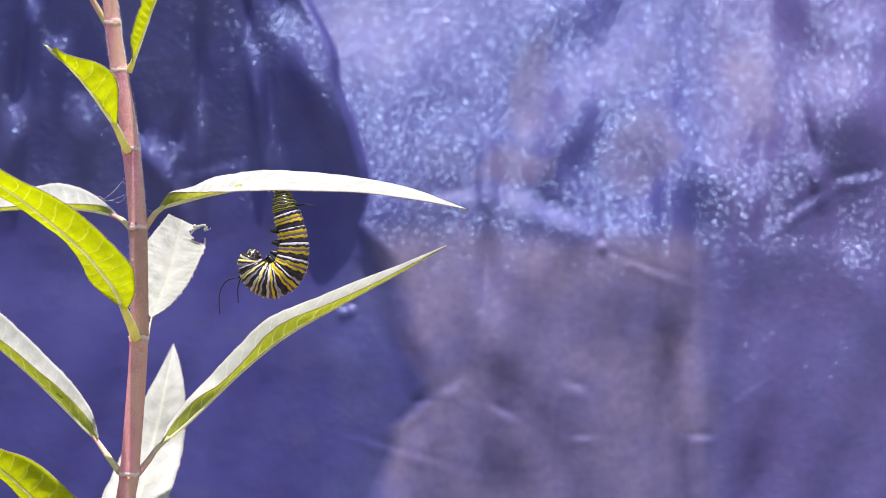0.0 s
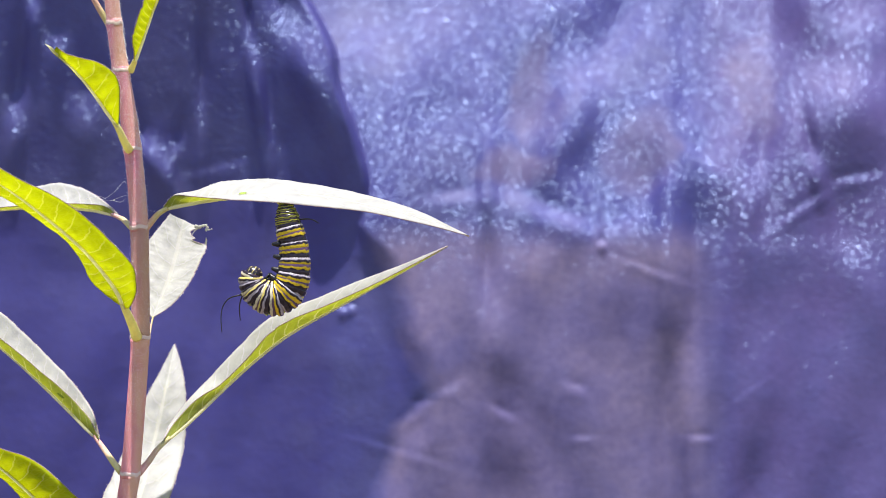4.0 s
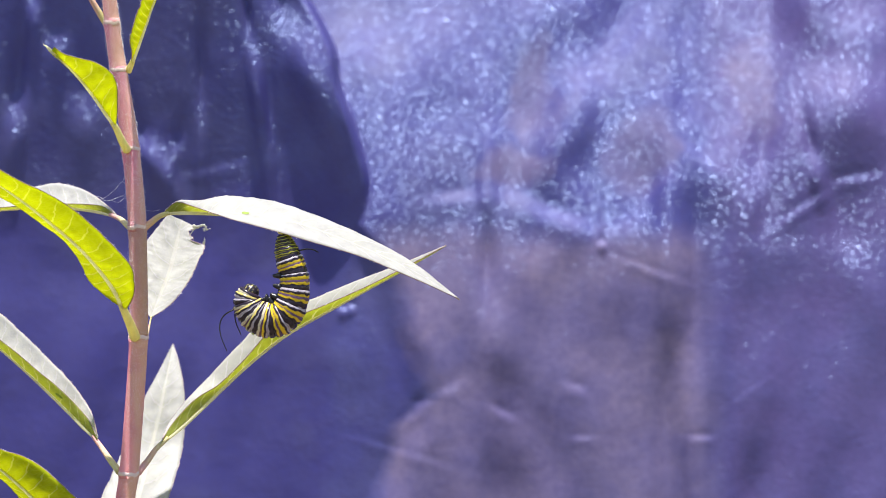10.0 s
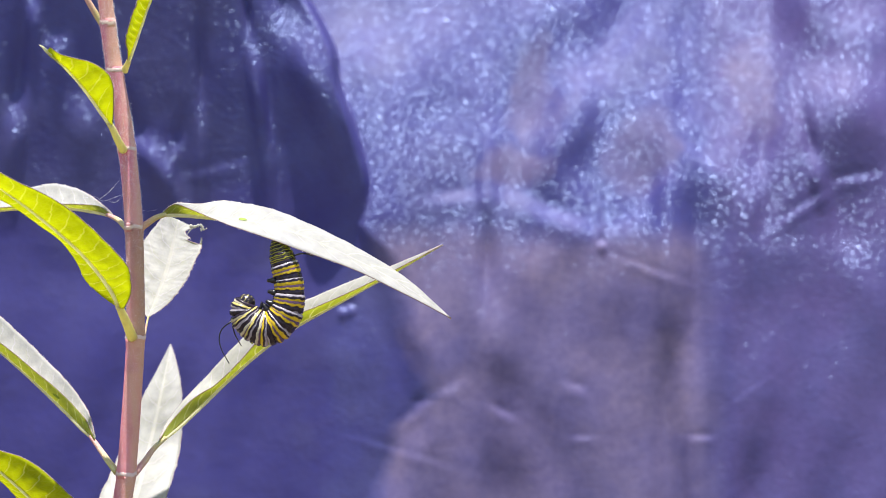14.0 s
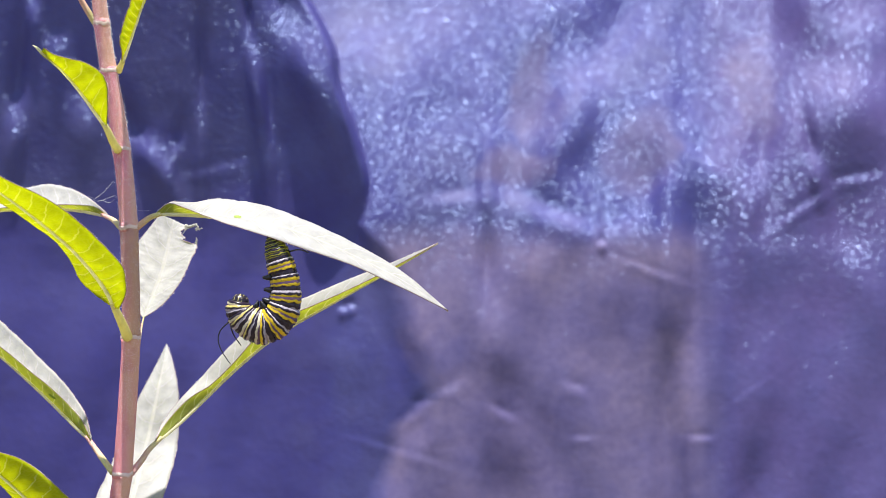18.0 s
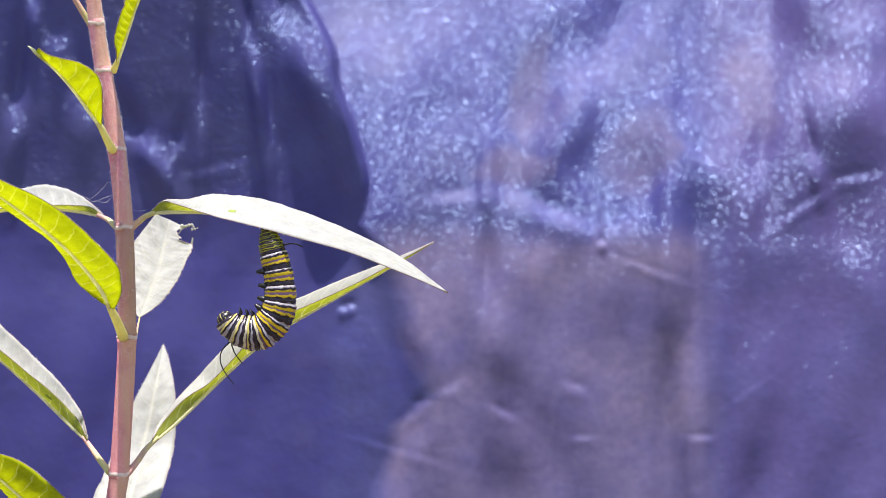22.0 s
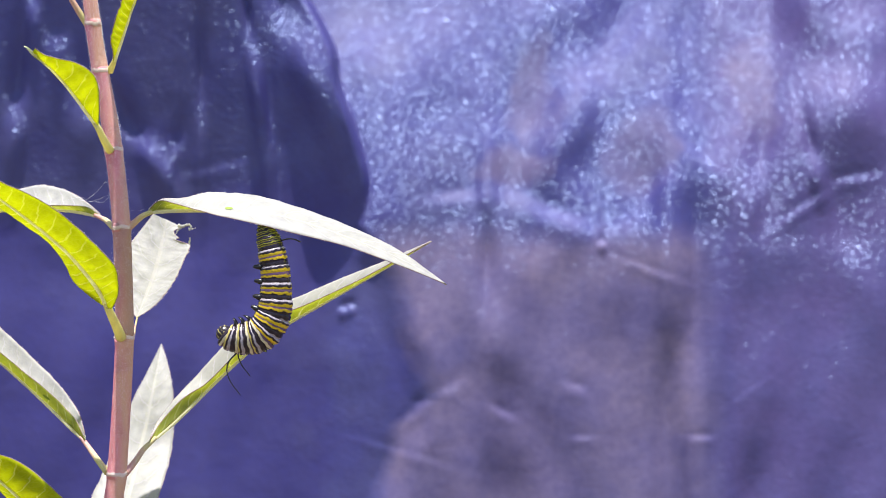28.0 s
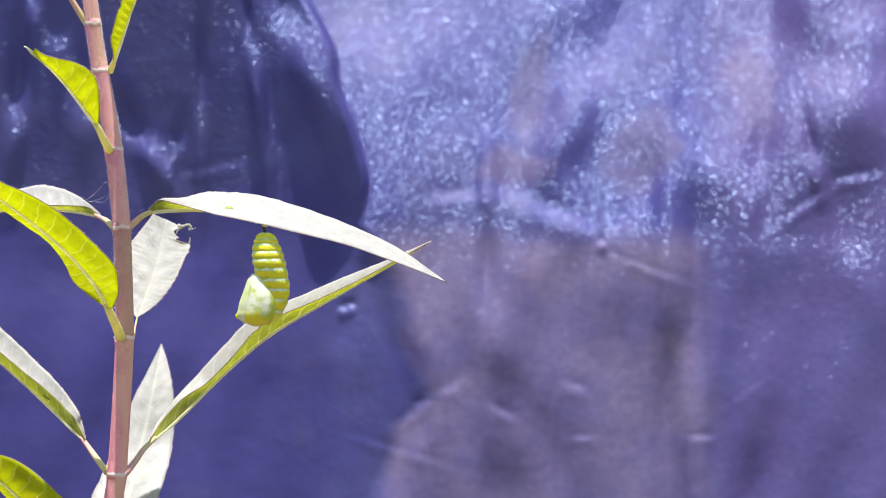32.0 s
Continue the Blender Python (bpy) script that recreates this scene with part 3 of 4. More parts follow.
    for k in range(420):
        side = rng.choice((-1, 1))
        s0 = rng.uniform(0.02, 0.98)
        a0, b0 = surf(s0, side, 1.0), surf(s0, side, 0.9)
        d0 = (a0 - b0).normalized() + Vector((rng.uniform(-0.8, 0.8), rng.uniform(-0.6, 0.6), rng.uniform(-0.8, 0.8)))
        e0 = a0 + d0.normalized() * rng.uniform(1.2, 3.2) / S
        w0 = Vector((0.2, 0.15, 0.2)) / S
        p0 = [bm.verts.new(x) for x in (a0 + w0, a0 - w0, a0 + Vector((w0.x, -w0.y, -w0.z)), e0)]
        bm.faces.new((p0[0], p0[1], p0[3])), bm.faces.new((p0[1], p0[2], p0[3])), bm.faces.new((p0[2], p0[0], p0[3]))
    tagged(part("margin_down", bm, M_HAIR, blade, "fine white down", smooth=False), kind="stuff")
    return blade


FOLD_LABEL = "long folded leaf, pale above, yellow-green below"
BELOW_LABEL = "broad yellow-green leaf seen from below"
# small leaf with a bitten tip, at the third node
bitten = grow_leaf([(226, 266, -3), (216, 248, -7), (208, 230, -9)],
                   [(205, 224, 206, 222, 207, 220), (186, 196, 185, 197, 209, 184), (166, 168, 164, 170, 208, 156), (146, 143, 144, 145, 199, 132),
                    (128, 123, 126, 125, 168, 110), (110, 107, 109, 109, 132, 101), (100, 99, 99, 101, 112, 94), (91, 92, 90, 93, 97, 83)],
                   [(0, -10), (1, -16)], (3, -11), "small yellow-green leaf with a bitten tip", 5.0, veins=8, seed=1, green=True)
bm = bmesh.new()
tube(bm, [at(u, v, -0.0165) - at(226, 266, -0.003) for u, v in ((100, 98), (94, 93), (88, 87), (83, 82), (77, 79))], [1.6 / S, 3.4 / S, 2.8 / S, 1.6 / S, 0.3 / S], 8)
part("withered_tip", bm, M_VEIN, bitten, "pale withered leaf tip")
# narrow leaf at the second node
grow_leaf([(228, 126, 0), (231, 119, -1), (234, 113, -2)],
          [(235, 110, 236, 110, 234, 109), (240, 96, 242, 97, 234, 92), (249, 72, 251, 73, 231, 72), (259, 44, 261, 45, 237, 42), (271, 10, 273, 11, 250, 8), (286, -32, 288, -31, 264, -36), (322, -150, 322, -150, 320, -152)],
          [(0, -3), (1, -12)], (3, -8), "narrow yellow-green upright leaf", 4.2, veins=15, seed=2, green=True)
# leaves at the first node and at the tip
grow_leaf([(190, 44, 0), (174, 18, -1), (158, -10, -2)],
          [(152, -25, 153, -25, 151, -24), (136, -55, 148, -68, 122, -48), (100, -110, 118, -128, 84, -98), (60, -170, 60, -170, 60, -170)],
          [(0, -2), (1, -26)], (4, -6), "narrow upper leaf with a reddish stalk", 4.0, veins=9, seed=3)
grow_leaf([(190, -20, 2), (182, -40, 5), (178, -60, 7)],
          [(176, -70, 178, -70, 174, -70), (173, -110, 190, -114, 154, -104), (164, -170, 178, -176, 148, -164), (150, -220, 150, -220, 150, -220)],
          [(0, 8), (1, 14)], (4, -4), "young leaf at the tip of the stem", 3.0, veins=8, seed=4)
# the leaf that carries the caterpillar
host = grow_leaf([(256, 404, 0), (266, 390, 0), (276, 377, 0)],
                 [(285, 369, 284, 362, 284, 364), (304, 359, 303, 341, 300, 343), (336, 350, 338, 332, 334, 341), (370, 342, 374, 317, 370, 340), (412, 334, 412, 308, 410, 339),
                  (462, 325, 462, 303, 460, 338.5), (540, 322, 540, 304, 540, 338.5), (640, 331, 640, 316, 640, 341), (735, 346, 735, 337, 735, 354), (827, 371, 827, 371, 827, 371)],
                 [(0, 0), (1, 0)], (9, -9.5), "long pale leaf held out from the stem", 4.2, veins=18, seed=5, slit=(0.47, 1, 0.06, 1, 7))
bm = bmesh.new()
tube(bm, [at(u, v, y / 1000) - at(256, 404, 0) for u, v, y in ((479, 336, -6), (484, 337.5, -6.5), (489, 339.5, -7), (494, 340, -7), (500, 337, -6.5))],
     [0.8 / S, 2.2 / S, 3.2 / S, 2.6 / S, 0.8 / S], 10)
part("silk_pad", bm, M_STALK_GREEN, host, "pale yellow-green silk pad under the leaf")
# folded leaf under the caterpillar
grow_leaf([(244, 838, 0), (262, 816, 4), (276, 796, 8)],
          [(284, 787, 286, 782, 285, 784), (318, 757, 302, 746, 306, 750), (358, 720, 338, 701, 344, 709), (403, 677, 376, 662, 388, 680), (449, 636, 420, 615, 429, 641),
           (494, 601, 466, 570, 474, 591), (534, 576, 510, 547, 512, 566), (591, 545, 572, 523, 574, 541), (648, 514, 634, 497, 638, 513), (704, 484, 696, 474, 699, 483), (790, 435, 790, 435, 790, 435)],
          [(0, 9), (0.1, 15), (0.3, 24), (1, 28)], (3.5, -4.5), FOLD_LABEL, 4.0, veins=18, seed=6)
# its pair on the other side
grow_leaf([(212, 836, 0), (194, 812, 4), (180, 792, 8)],
          [(173, 780, 174, 772, 173, 775), (150, 755, 164, 734, 158, 744), (120, 725, 148, 706, 138, 720), (85, 691, 122, 672, 108, 690), (45, 654, 85, 634, 66, 655),
           (0, 615, 40, 590, 22, 618), (-45, 577, -5, 551, -25, 582), (-120, 520, -95, 495, -108, 518), (-200, 468, -200, 468, -200, 468)],
          [(0, 9), (0.2, 16), (0.6, 23), (1, 26)], (3.5, -5), FOLD_LABEL, 4.0, veins=15, seed=7, slit=(0.34, -1, 0.55, -1, 9))
# broad leaf seen from below
grow_leaf([(240, 597, -3), (232, 576, -9), (222, 553, -14)],
          [(218, 545, 216, 543, 226, 546), (208, 520, 204, 536, 237, 524), (192, 495, 180, 518, 239, 499), (170, 468, 157, 494, 232, 472), (145, 441, 140, 460, 208, 442),
           (110, 410, 114, 426, 168, 402), (70, 378, 76, 397, 117, 362), (30, 348, 38, 370, 72, 337), (-10, 322, -4, 346, 30, 317), (-110, 268, -106, 284, -82, 256), (-200, 228, -200, 228, -200, 228)],
          [(0, -16), (1, -30)], (6, -11), BELOW_LABEL, 6.2, veins=17, seed=8, green=True)
# leaf behind it
grow_leaf([(230, 403, 2), (218, 391, 12), (210, 386, 20)],
          [(204, 383, 206, 378, 205, 380), (180, 374, 187, 361, 184, 366), (150, 369, 165, 345, 158, 362), (115, 366, 136, 331, 125, 361), (80, 366, 100, 325, 92, 361),
           (40, 368, 65, 330, 50, 363), (0, 371, 20, 343, 8, 367), (-60, 376, -40, 360, -50, 372), (-110, 380, -110, 380, -110, 380)],
          [(0, 24), (0.4, 34), (1, 40)], (6, -5), FOLD_LABEL, 3.6, veins=12, seed=9)
# eaten leaf
eaten = grow_leaf([(261, 602, 8), (263, 588, 11), (266, 572, 13)],
                  [(268, 562, 272, 560, 265, 560), (279, 536, 298, 543, 250, 535), (290, 510, 322, 517, 240, 505), (300, 484, 339, 490, 241, 468),
                   (308, 456, 352, 461, 254, 437), (315, 424, 363, 435, 275, 409), (323, 390, 350, 403, 299, 379)],
                  [(0, 14), (1, 36)], (-3, 5), "broad pale leaf with an eaten ragged end", 1.3, veins=6, seed=10, n=230,
                  bite=[(0, 1), (0.832, 1), (0.838, 0.93), (0.844, 0.72), (0.851, 0.5), (0.86, 0.47), (0.872, 0.58), (0.88, 0.61), (0.888, 0.52), (0.9, 0.43), (0.925, 0.4),
                        (0.95, 0.55), (0.972, 0.78), (1, 0.95)])
pivot = at(261, 602, 0.008)
for run, broad in ((((342, 400), (350, 402), (356, 400), (361, 399), (365, 402), (363, 408), (361, 406), (366, 407), (373, 405)), 3.0),
                   (((350, 403), (344, 407), (340, 412), (336, 419)), 1.6), (((361, 436), (362, 430), (363, 425), (362.5, 421)), 2.6)):
    bm = bmesh.new()
    shred = curve_pts([at(u, v, 0.033) - pivot for u, v in run], 30)
    tube(bm, shred, [broad * (1 - 0.023 * k + 0.3 * math.sin(k * 1.7)) / S for k in range(31)], 8)
    for w in bm.verts:
        c = min(shred, key=lambda p: (p - w.co).length)
        w.co.y = c.y + (w.co.y - c.y) * 0.35
    part("shred", bm, M_LEAF, eaten, "curled pale shred at the bitten edge")
# upright leaf behind the stem
grow_leaf([(226, 1060, 8), (227, 1056, 10), (228, 1052, 12)],
          [(228, 1048, 232, 1046, 224, 1046), (222, 985, 258, 990, 168, 962), (238, 910, 289, 908, 174, 900), (255, 845, 311, 843, 200, 838), (270, 785, 324, 790, 222, 790),
           (283, 730, 327.5, 735, 241, 740), (293, 680, 325, 682, 266, 687), (301, 643, 317, 640, 286, 650), (307, 609, 307, 609, 307, 609)],
          [(0, 18), (0.5, 62), (1, 86)], (3, 3), "broad pale upright leaf behind the stem", 2.0, veins=13, seed=11)
# low leaf
grow_leaf([(212, 1058, -4), (192, 1022, -5), (174, 998, -6)],
          [(165, 985, 162, 988, 170, 984), (130, 950, 122, 964, 188, 945), (95, 915, 80, 926, 162, 906), (60, 882, 38, 884, 126, 874), (28, 853, 18, 862, 88, 838),
           (0, 830, -8, 840, 42, 808), (-40, 800, -46, 812, 4, 797), (-90, 768, -94, 778, -55, 772), (-150, 735, -150, 735, -150, 735)],
          [(0, -6), (1, 6)], (6, -11), BELOW_LABEL, 5.0, veins=13, seed=12, green=True)


def build_hairs():
    """Short pale down along the stem."""
    rng = random.Random(5)
    bm = bmesh.new()
    pts = curve_pts([at(u, v) for u, v in STEM], 400)
    for _ in range(9000):
        p = pts[rng.randrange(150, 395)]
        v = 441 - (p.z - ZC) * S
        q = rng.uniform(0, 2 * math.pi)
        near_node = min(abs(v - nv) for _, nv in NODES)
        if near_node > 12 and rng.random() < 0.4:
            continue
        d = Vector((math.cos(q), math.sin(q), rng.uniform(-0.5, 0.5)))
        r = lerp_rows(STEM_R, v) / S
        base = p + Vector((d.x, d.y, 0)) * r * 0.98 + Vector((0, 0, rng.uniform(-3, 3) / S)) - ROOT
        tip = base + d.normalized() * rng.uniform(1.8, 5.0) / S
        w = Vector((-d.y, d.x, 0)) * 0.22 / S
        z = Vector((0, 0, 0.22 / S))
        a, b, c, e = (bm.verts.new(x) for x in (base + w, base - w, base + z, tip))
        bm.faces.new((a, b, e)), bm.faces.new((b, c, e)), bm.faces.new((c, a, e))
    ob = part("stem_down", bm, M_HAIR, plant, "fine white down", smooth=False)
    tagged(ob, kind="stuff")


build_hairs()


def build_threads():
    holder = new("spider_threads")
    holder.location = at(190, 350, -0.002)
    tagged(holder, "loose pale spider threads caught between leaf and stem", "spider silk")
    for pts in ([(150, 352), (175, 348), (190, 356), (222, 345)], [(160, 345), (178, 354), (200, 340), (206, 332)],
                [(205, 336), (216, 322), (222, 326)], [(198, 355), (212, 358), (226, 344)], [(258, 373), (272, 374), (284, 372)]):
        bm = bmesh.new()
        cp = curve_pts([at(u, v, -0.002) - holder.location for u, v in pts], 14)
        tube(bm, cp, 0.15 / S, 5)
        part("thread", bm, M_THREAD, holder)
    return holder


threads = build_threads()

# ---- the caterpillar: body rings on a bent axis ----
FRONT = -0.007       # the insect hangs this far before the midrib
# axis of the body from tail to head at each time
AXES = [
    (0, [(498, 338), (505, 372), (515, 405), (519, 440), (511, 474), (488, 494), (460, 488), (444, 467), (450, 449)]),
    (3, [(505, 352), (510, 390), (519, 425), (521, 460), (514, 496), (492, 516), (463, 510), (447, 488), (453, 471)]),
    (6, [(505, 378), (511, 412), (520, 450), (522, 490), (514, 524), (492, 545), (462, 540), (444, 519), (452, 498)]),
    (9, [(503, 410), (511, 445), (522, 480), (521, 515), (508, 545), (484, 556), (455, 547), (440, 523), (449, 501)]),
    (13, [(492, 428), (502, 460), (512, 495), (512, 530), (502, 560), (478, 580), (450, 573), (432, 552), (440, 530)]),
    (16.5, [(485, 424), (497, 460), (507, 495), (509, 530), (500, 556), (475, 573), (448, 565), (430, 545), (437, 520)]),
    (19, [(479, 417), (490, 455), (500, 490), (502, 525), (494, 556), (470, 580), (440, 576), (418, 556), (417, 538)]),
    (23, [(470, 402), (480, 440), (490, 480), (494, 520), (488, 555), (465, 582), (435, 587), (408, 578), (394, 564)]),
    (28, [(466, 397), (478, 435), (487, 480), (488, 520), (484, 555), (465, 586), (435, 597), (408, 595), (394, 584)]),
    (28.6, [(466, 397), (478, 435), (487, 480), (488, 522), (483, 558), (465, 592), (437, 604), (410, 604), (396, 594)]),
    (28.8, [(467, 401), (476, 440), (481, 490), (483, 540), (477, 583), (460, 614), (442, 629), (428, 631), (416, 628)]),
    (29.0, [(470, 405), (476, 440), (479, 490), (479, 540), (470, 580), (455, 608), (446, 626), (440, 640), (436, 646)]),
    (29.2, [(470, 406), (472, 430), (474, 460), (471, 500), (464, 540), (456, 566), (448, 588), (442, 600), (438, 608)]),
    (29.4, [(472, 408), (474, 416), (474, 426), (472, 440), (468, 453), (463, 465), (459, 475), (455, 484), (451, 492)]),
    (29.6, [(474, 390), (474, 392), (474, 394), (474, 396), (474, 398), (474, 400), (474, 402), (474, 405), (474, 408)]),
    (29.8, [(464, 374), (464, 376), (464, 378), (464, 380), (464, 382), (464, 384), (464, 387), (464, 390), (464, 393)]),
    (29.9, [(462, 374), (462, 376), (462, 378), (462, 380), (462, 382), (462, 384), (462, 386), (462, 388), (462, 390)]),
    (30.0, [(462, 374), (462, 376), (462, 378), (462, 380), (462, 382), (462, 384), (462, 386), (462, 388), (462, 390)]),
]
N_RINGS = 33
GIRTH = [(0, 10), (0.05, 17.5), (0.1, 22), (0.2, 25.5), (0.35, 27), (0.52, 30.5), (0.6, 32), (0.74, 33), (0.85, 29), (0.95, 22.5), (1, 18)]


class Axis:
    """A bent axis that can be read by its share of the length."""

    def __init__(self, pts, y=0.0):
        self.p = curve_pts([Vector((u, v, 0)) for u, v in pts], 120)
        self.d = [0.0]
        for a, b in zip(self.p, self.p[1:]):
            self.d.append(self.d[-1] + (b - a).length)
        self.y = y

    def read(self, f):
        s = min(max(f, 0.0), 1.0) * self.d[-1]
        k = 1
        while k < len(self.d) - 1 and self.d[k] < s:
            k += 1
        a, b = self.p[k - 1], self.p[k]
        w = (s - self.d[k - 1]) / max(1e-9, self.d[k] - self.d[k - 1])
        q0, q1 = self.p[max(k - 5, 0)], self.p[min(k + 4, len(self.p) - 1)]
        t = (q1 - q0).normalized()
        return a.lerp(b, w), math.degrees(math.atan2(t.x, -t.y))


caterpillar = new("caterpillar")
caterpillar.location = at(498, 338, FRONT)
tagged(caterpillar, "black, white and yellow banded caterpillar hanging head down", "caterpillar")
body_rings = []
hanging = []
shrivelled = []


def build_caterpillar():
    weight = [lerp_rows([(0, 0.8), (4, 0.9), (7, 1.3), (17, 1.3), (22, 1.0), (32, 0.9)], i) for i in range(N_RINGS)]
    total = sum(weight) * 1.03
    for i in range(N_RINGS):
        f = (sum(weight[:i]) + weight[i] / 2) / total
        wz = weight[i]
        r = lerp_rows(GIRTH, f) * (0.96, 1.0, 0.985)[i % 3]
        bm = bmesh.new()
        rows = []
        for z in (-7, -6, -4.5, -3, -1.5, 0, 1.5, 3, 4.5, 6, 7):
            k = 1 - 0.012 * (z / 3) ** 2 - 0.12 * max(0, (abs(z) - 3.5) / 3.5) ** 2
            rows.append((z * wz / S, 0, r * k / S, r * k * 0.97 / S))
        lathe(bm, rows, 32)
        mat = M_TAIL if i < 6 else M_PALE if i > 22 and i % 3 == 1 else M_PALE_DUSK if i > 22 and i % 3 == 2 else M_SKIN[i % 3]
        ring = part("body_ring", bm, mat, caterpillar)
        body_rings.append((ring, f))
        if i in (9, 12, 15, 18):                       # prolegs
            for y in (-9, 9):
                bm = bmesh.new()
                tube(bm, [Vector((x, y, z)) / S for x, z in ((r * 0.8, 0), (r + 2, 0), (r + 6, -1), (r + 9, -1.5), (r + 11, -1.5))],
                     [6 / S, 5 / S, 3.6 / S, 3.2 / S, 1.6 / S], 10)
                part("proleg", bm, M_BLACK, ring)
        if i in (24, 27, 30):                           # true legs
            for y in (-8, 8):
                bm = bmesh.new()
                tube(bm, [Vector((x, y * k, z)) / S for x, k, z in ((r * 0.85, 1, 0), (r + 4, 1.1, 1), (r + 8, 0.9, 4), (r + 11, 0.7, 7))],
                     [2.8 / S, 2.2 / S, 1.5 / S, 0.5 / S], 8)
                part("leg", bm, M_BLACK, ring)
        if i == 29:                                     # long front filaments
            for y, shape in ((-9, ((0, 0), (-20, -6), (-31, -20), (-34, -40), (-31, -66))), (9, ((0, 0), (-4, -10), (-6, -24), (-5, -36), (-4, -46)))):
                bm = bmesh.new()
                tube(bm, curve_pts([Vector((x, y * k * 0.2, z)) / S for k, (x, z) in enumerate(shape)], 12),
                     [1.35 / S - k * 0.05 / S for k in range(13)], 8)
                fila = part("filament", bm, M_BLACK, ring, "long thin black filament")
                fila.location = Vector((-r * 0.92, y, 0)) / S
                hanging.append((fila, len(body_rings) - 1))
        if i == 5:                                      # short rear filaments
            for y in (-8, 8):
                bm = bmesh.new()
                tube(bm, curve_pts([Vector((x, y * k, z)) / S for x, k, z in ((-r * 0.9, 1, 0), (-r - 12, 1.3, 1), (-r - 22, 1.4, 5), (-r - 30, 1.3, 12))], 10),
                     [1.3 / S - k * 0.06 / S for k in range(11)], 8)
                part("filament", bm, M_BLACK, ring, "short thin black filament")
    bm = bmesh.new()
    bmesh.ops.create_uvsphere(bm, u_segments=24, v_segments=16, radius=15 / S)
    for w in bm.verts:
        w.co.z *= 0.85
    head = part("head", bm, M_HEAD, caterpillar, "round head striped black and yellow")
    bm = bmesh.new()
    bmesh.ops.create_icosphere(bm, subdivisions=4, radius=1.0)
    rng = random.Random(9)
    for w in bm.verts:
        p = w.co.copy()
        k = 1 + 0.28 * noise.noise(p * 3.1) + 0.2 * noise.noise(p * 8.0) + (0.4 if rng.random() < 0.05 else 0.0)
        w.co = Vector((p.x * 19 * k, p.y * 15 * k, p.z * 26 * k)) / S
    shrivelled.append(part("shrivelled_skin", bm, M_BLACK, caterpillar, "shrivelled black cast skin", smooth=False))
    body_rings.append((head, 0.985))


build_caterpillar()

# ---- the chrysalis, which lies within the caterpillar until the skin splits ----
chrysalis = new("chrysalis")
chrysalis.location = at(498, 338, FRONT)
tagged(chrysalis, "glossy yellow-green chrysalis with ribbed abdomen and pale wing case", "chrysalis")
PUPA_AXIS = [(468, 412), (472, 440), (474, 480), (473, 520), (464, 560), (455, 580)]
# silhouettes: height, left and right edge
ABDOMEN = [(411, 465, 473), (413, 459, 479), (417, 454, 485), (422, 451, 489), (431, 448, 493), (444, 446, 499), (457, 446, 503), (472, 448.5, 506.5), (491, 453, 510), (509, 455, 512),
           (527, 456, 510), (546, 452, 503), (560, 452, 494), (572, 456, 480)]
WING = [(484, 446, 456), (487, 444, 464), (493, 441, 472), (501, 439, 479), (516, 436, 488), (532, 433, 491), (546, 431, 490), (555, 430, 488), (562, 431, 484), (568, 435, 478), (572, 441, 471), (575, 448, 463)]
FACE = [(490, 441, 450), (496, 438, 460), (516, 431, 462), (532, 425, 460), (546, 422, 457), (556, 420, 454), (563, 424, 451), (570, 434, 447)]
pupa_pieces = []


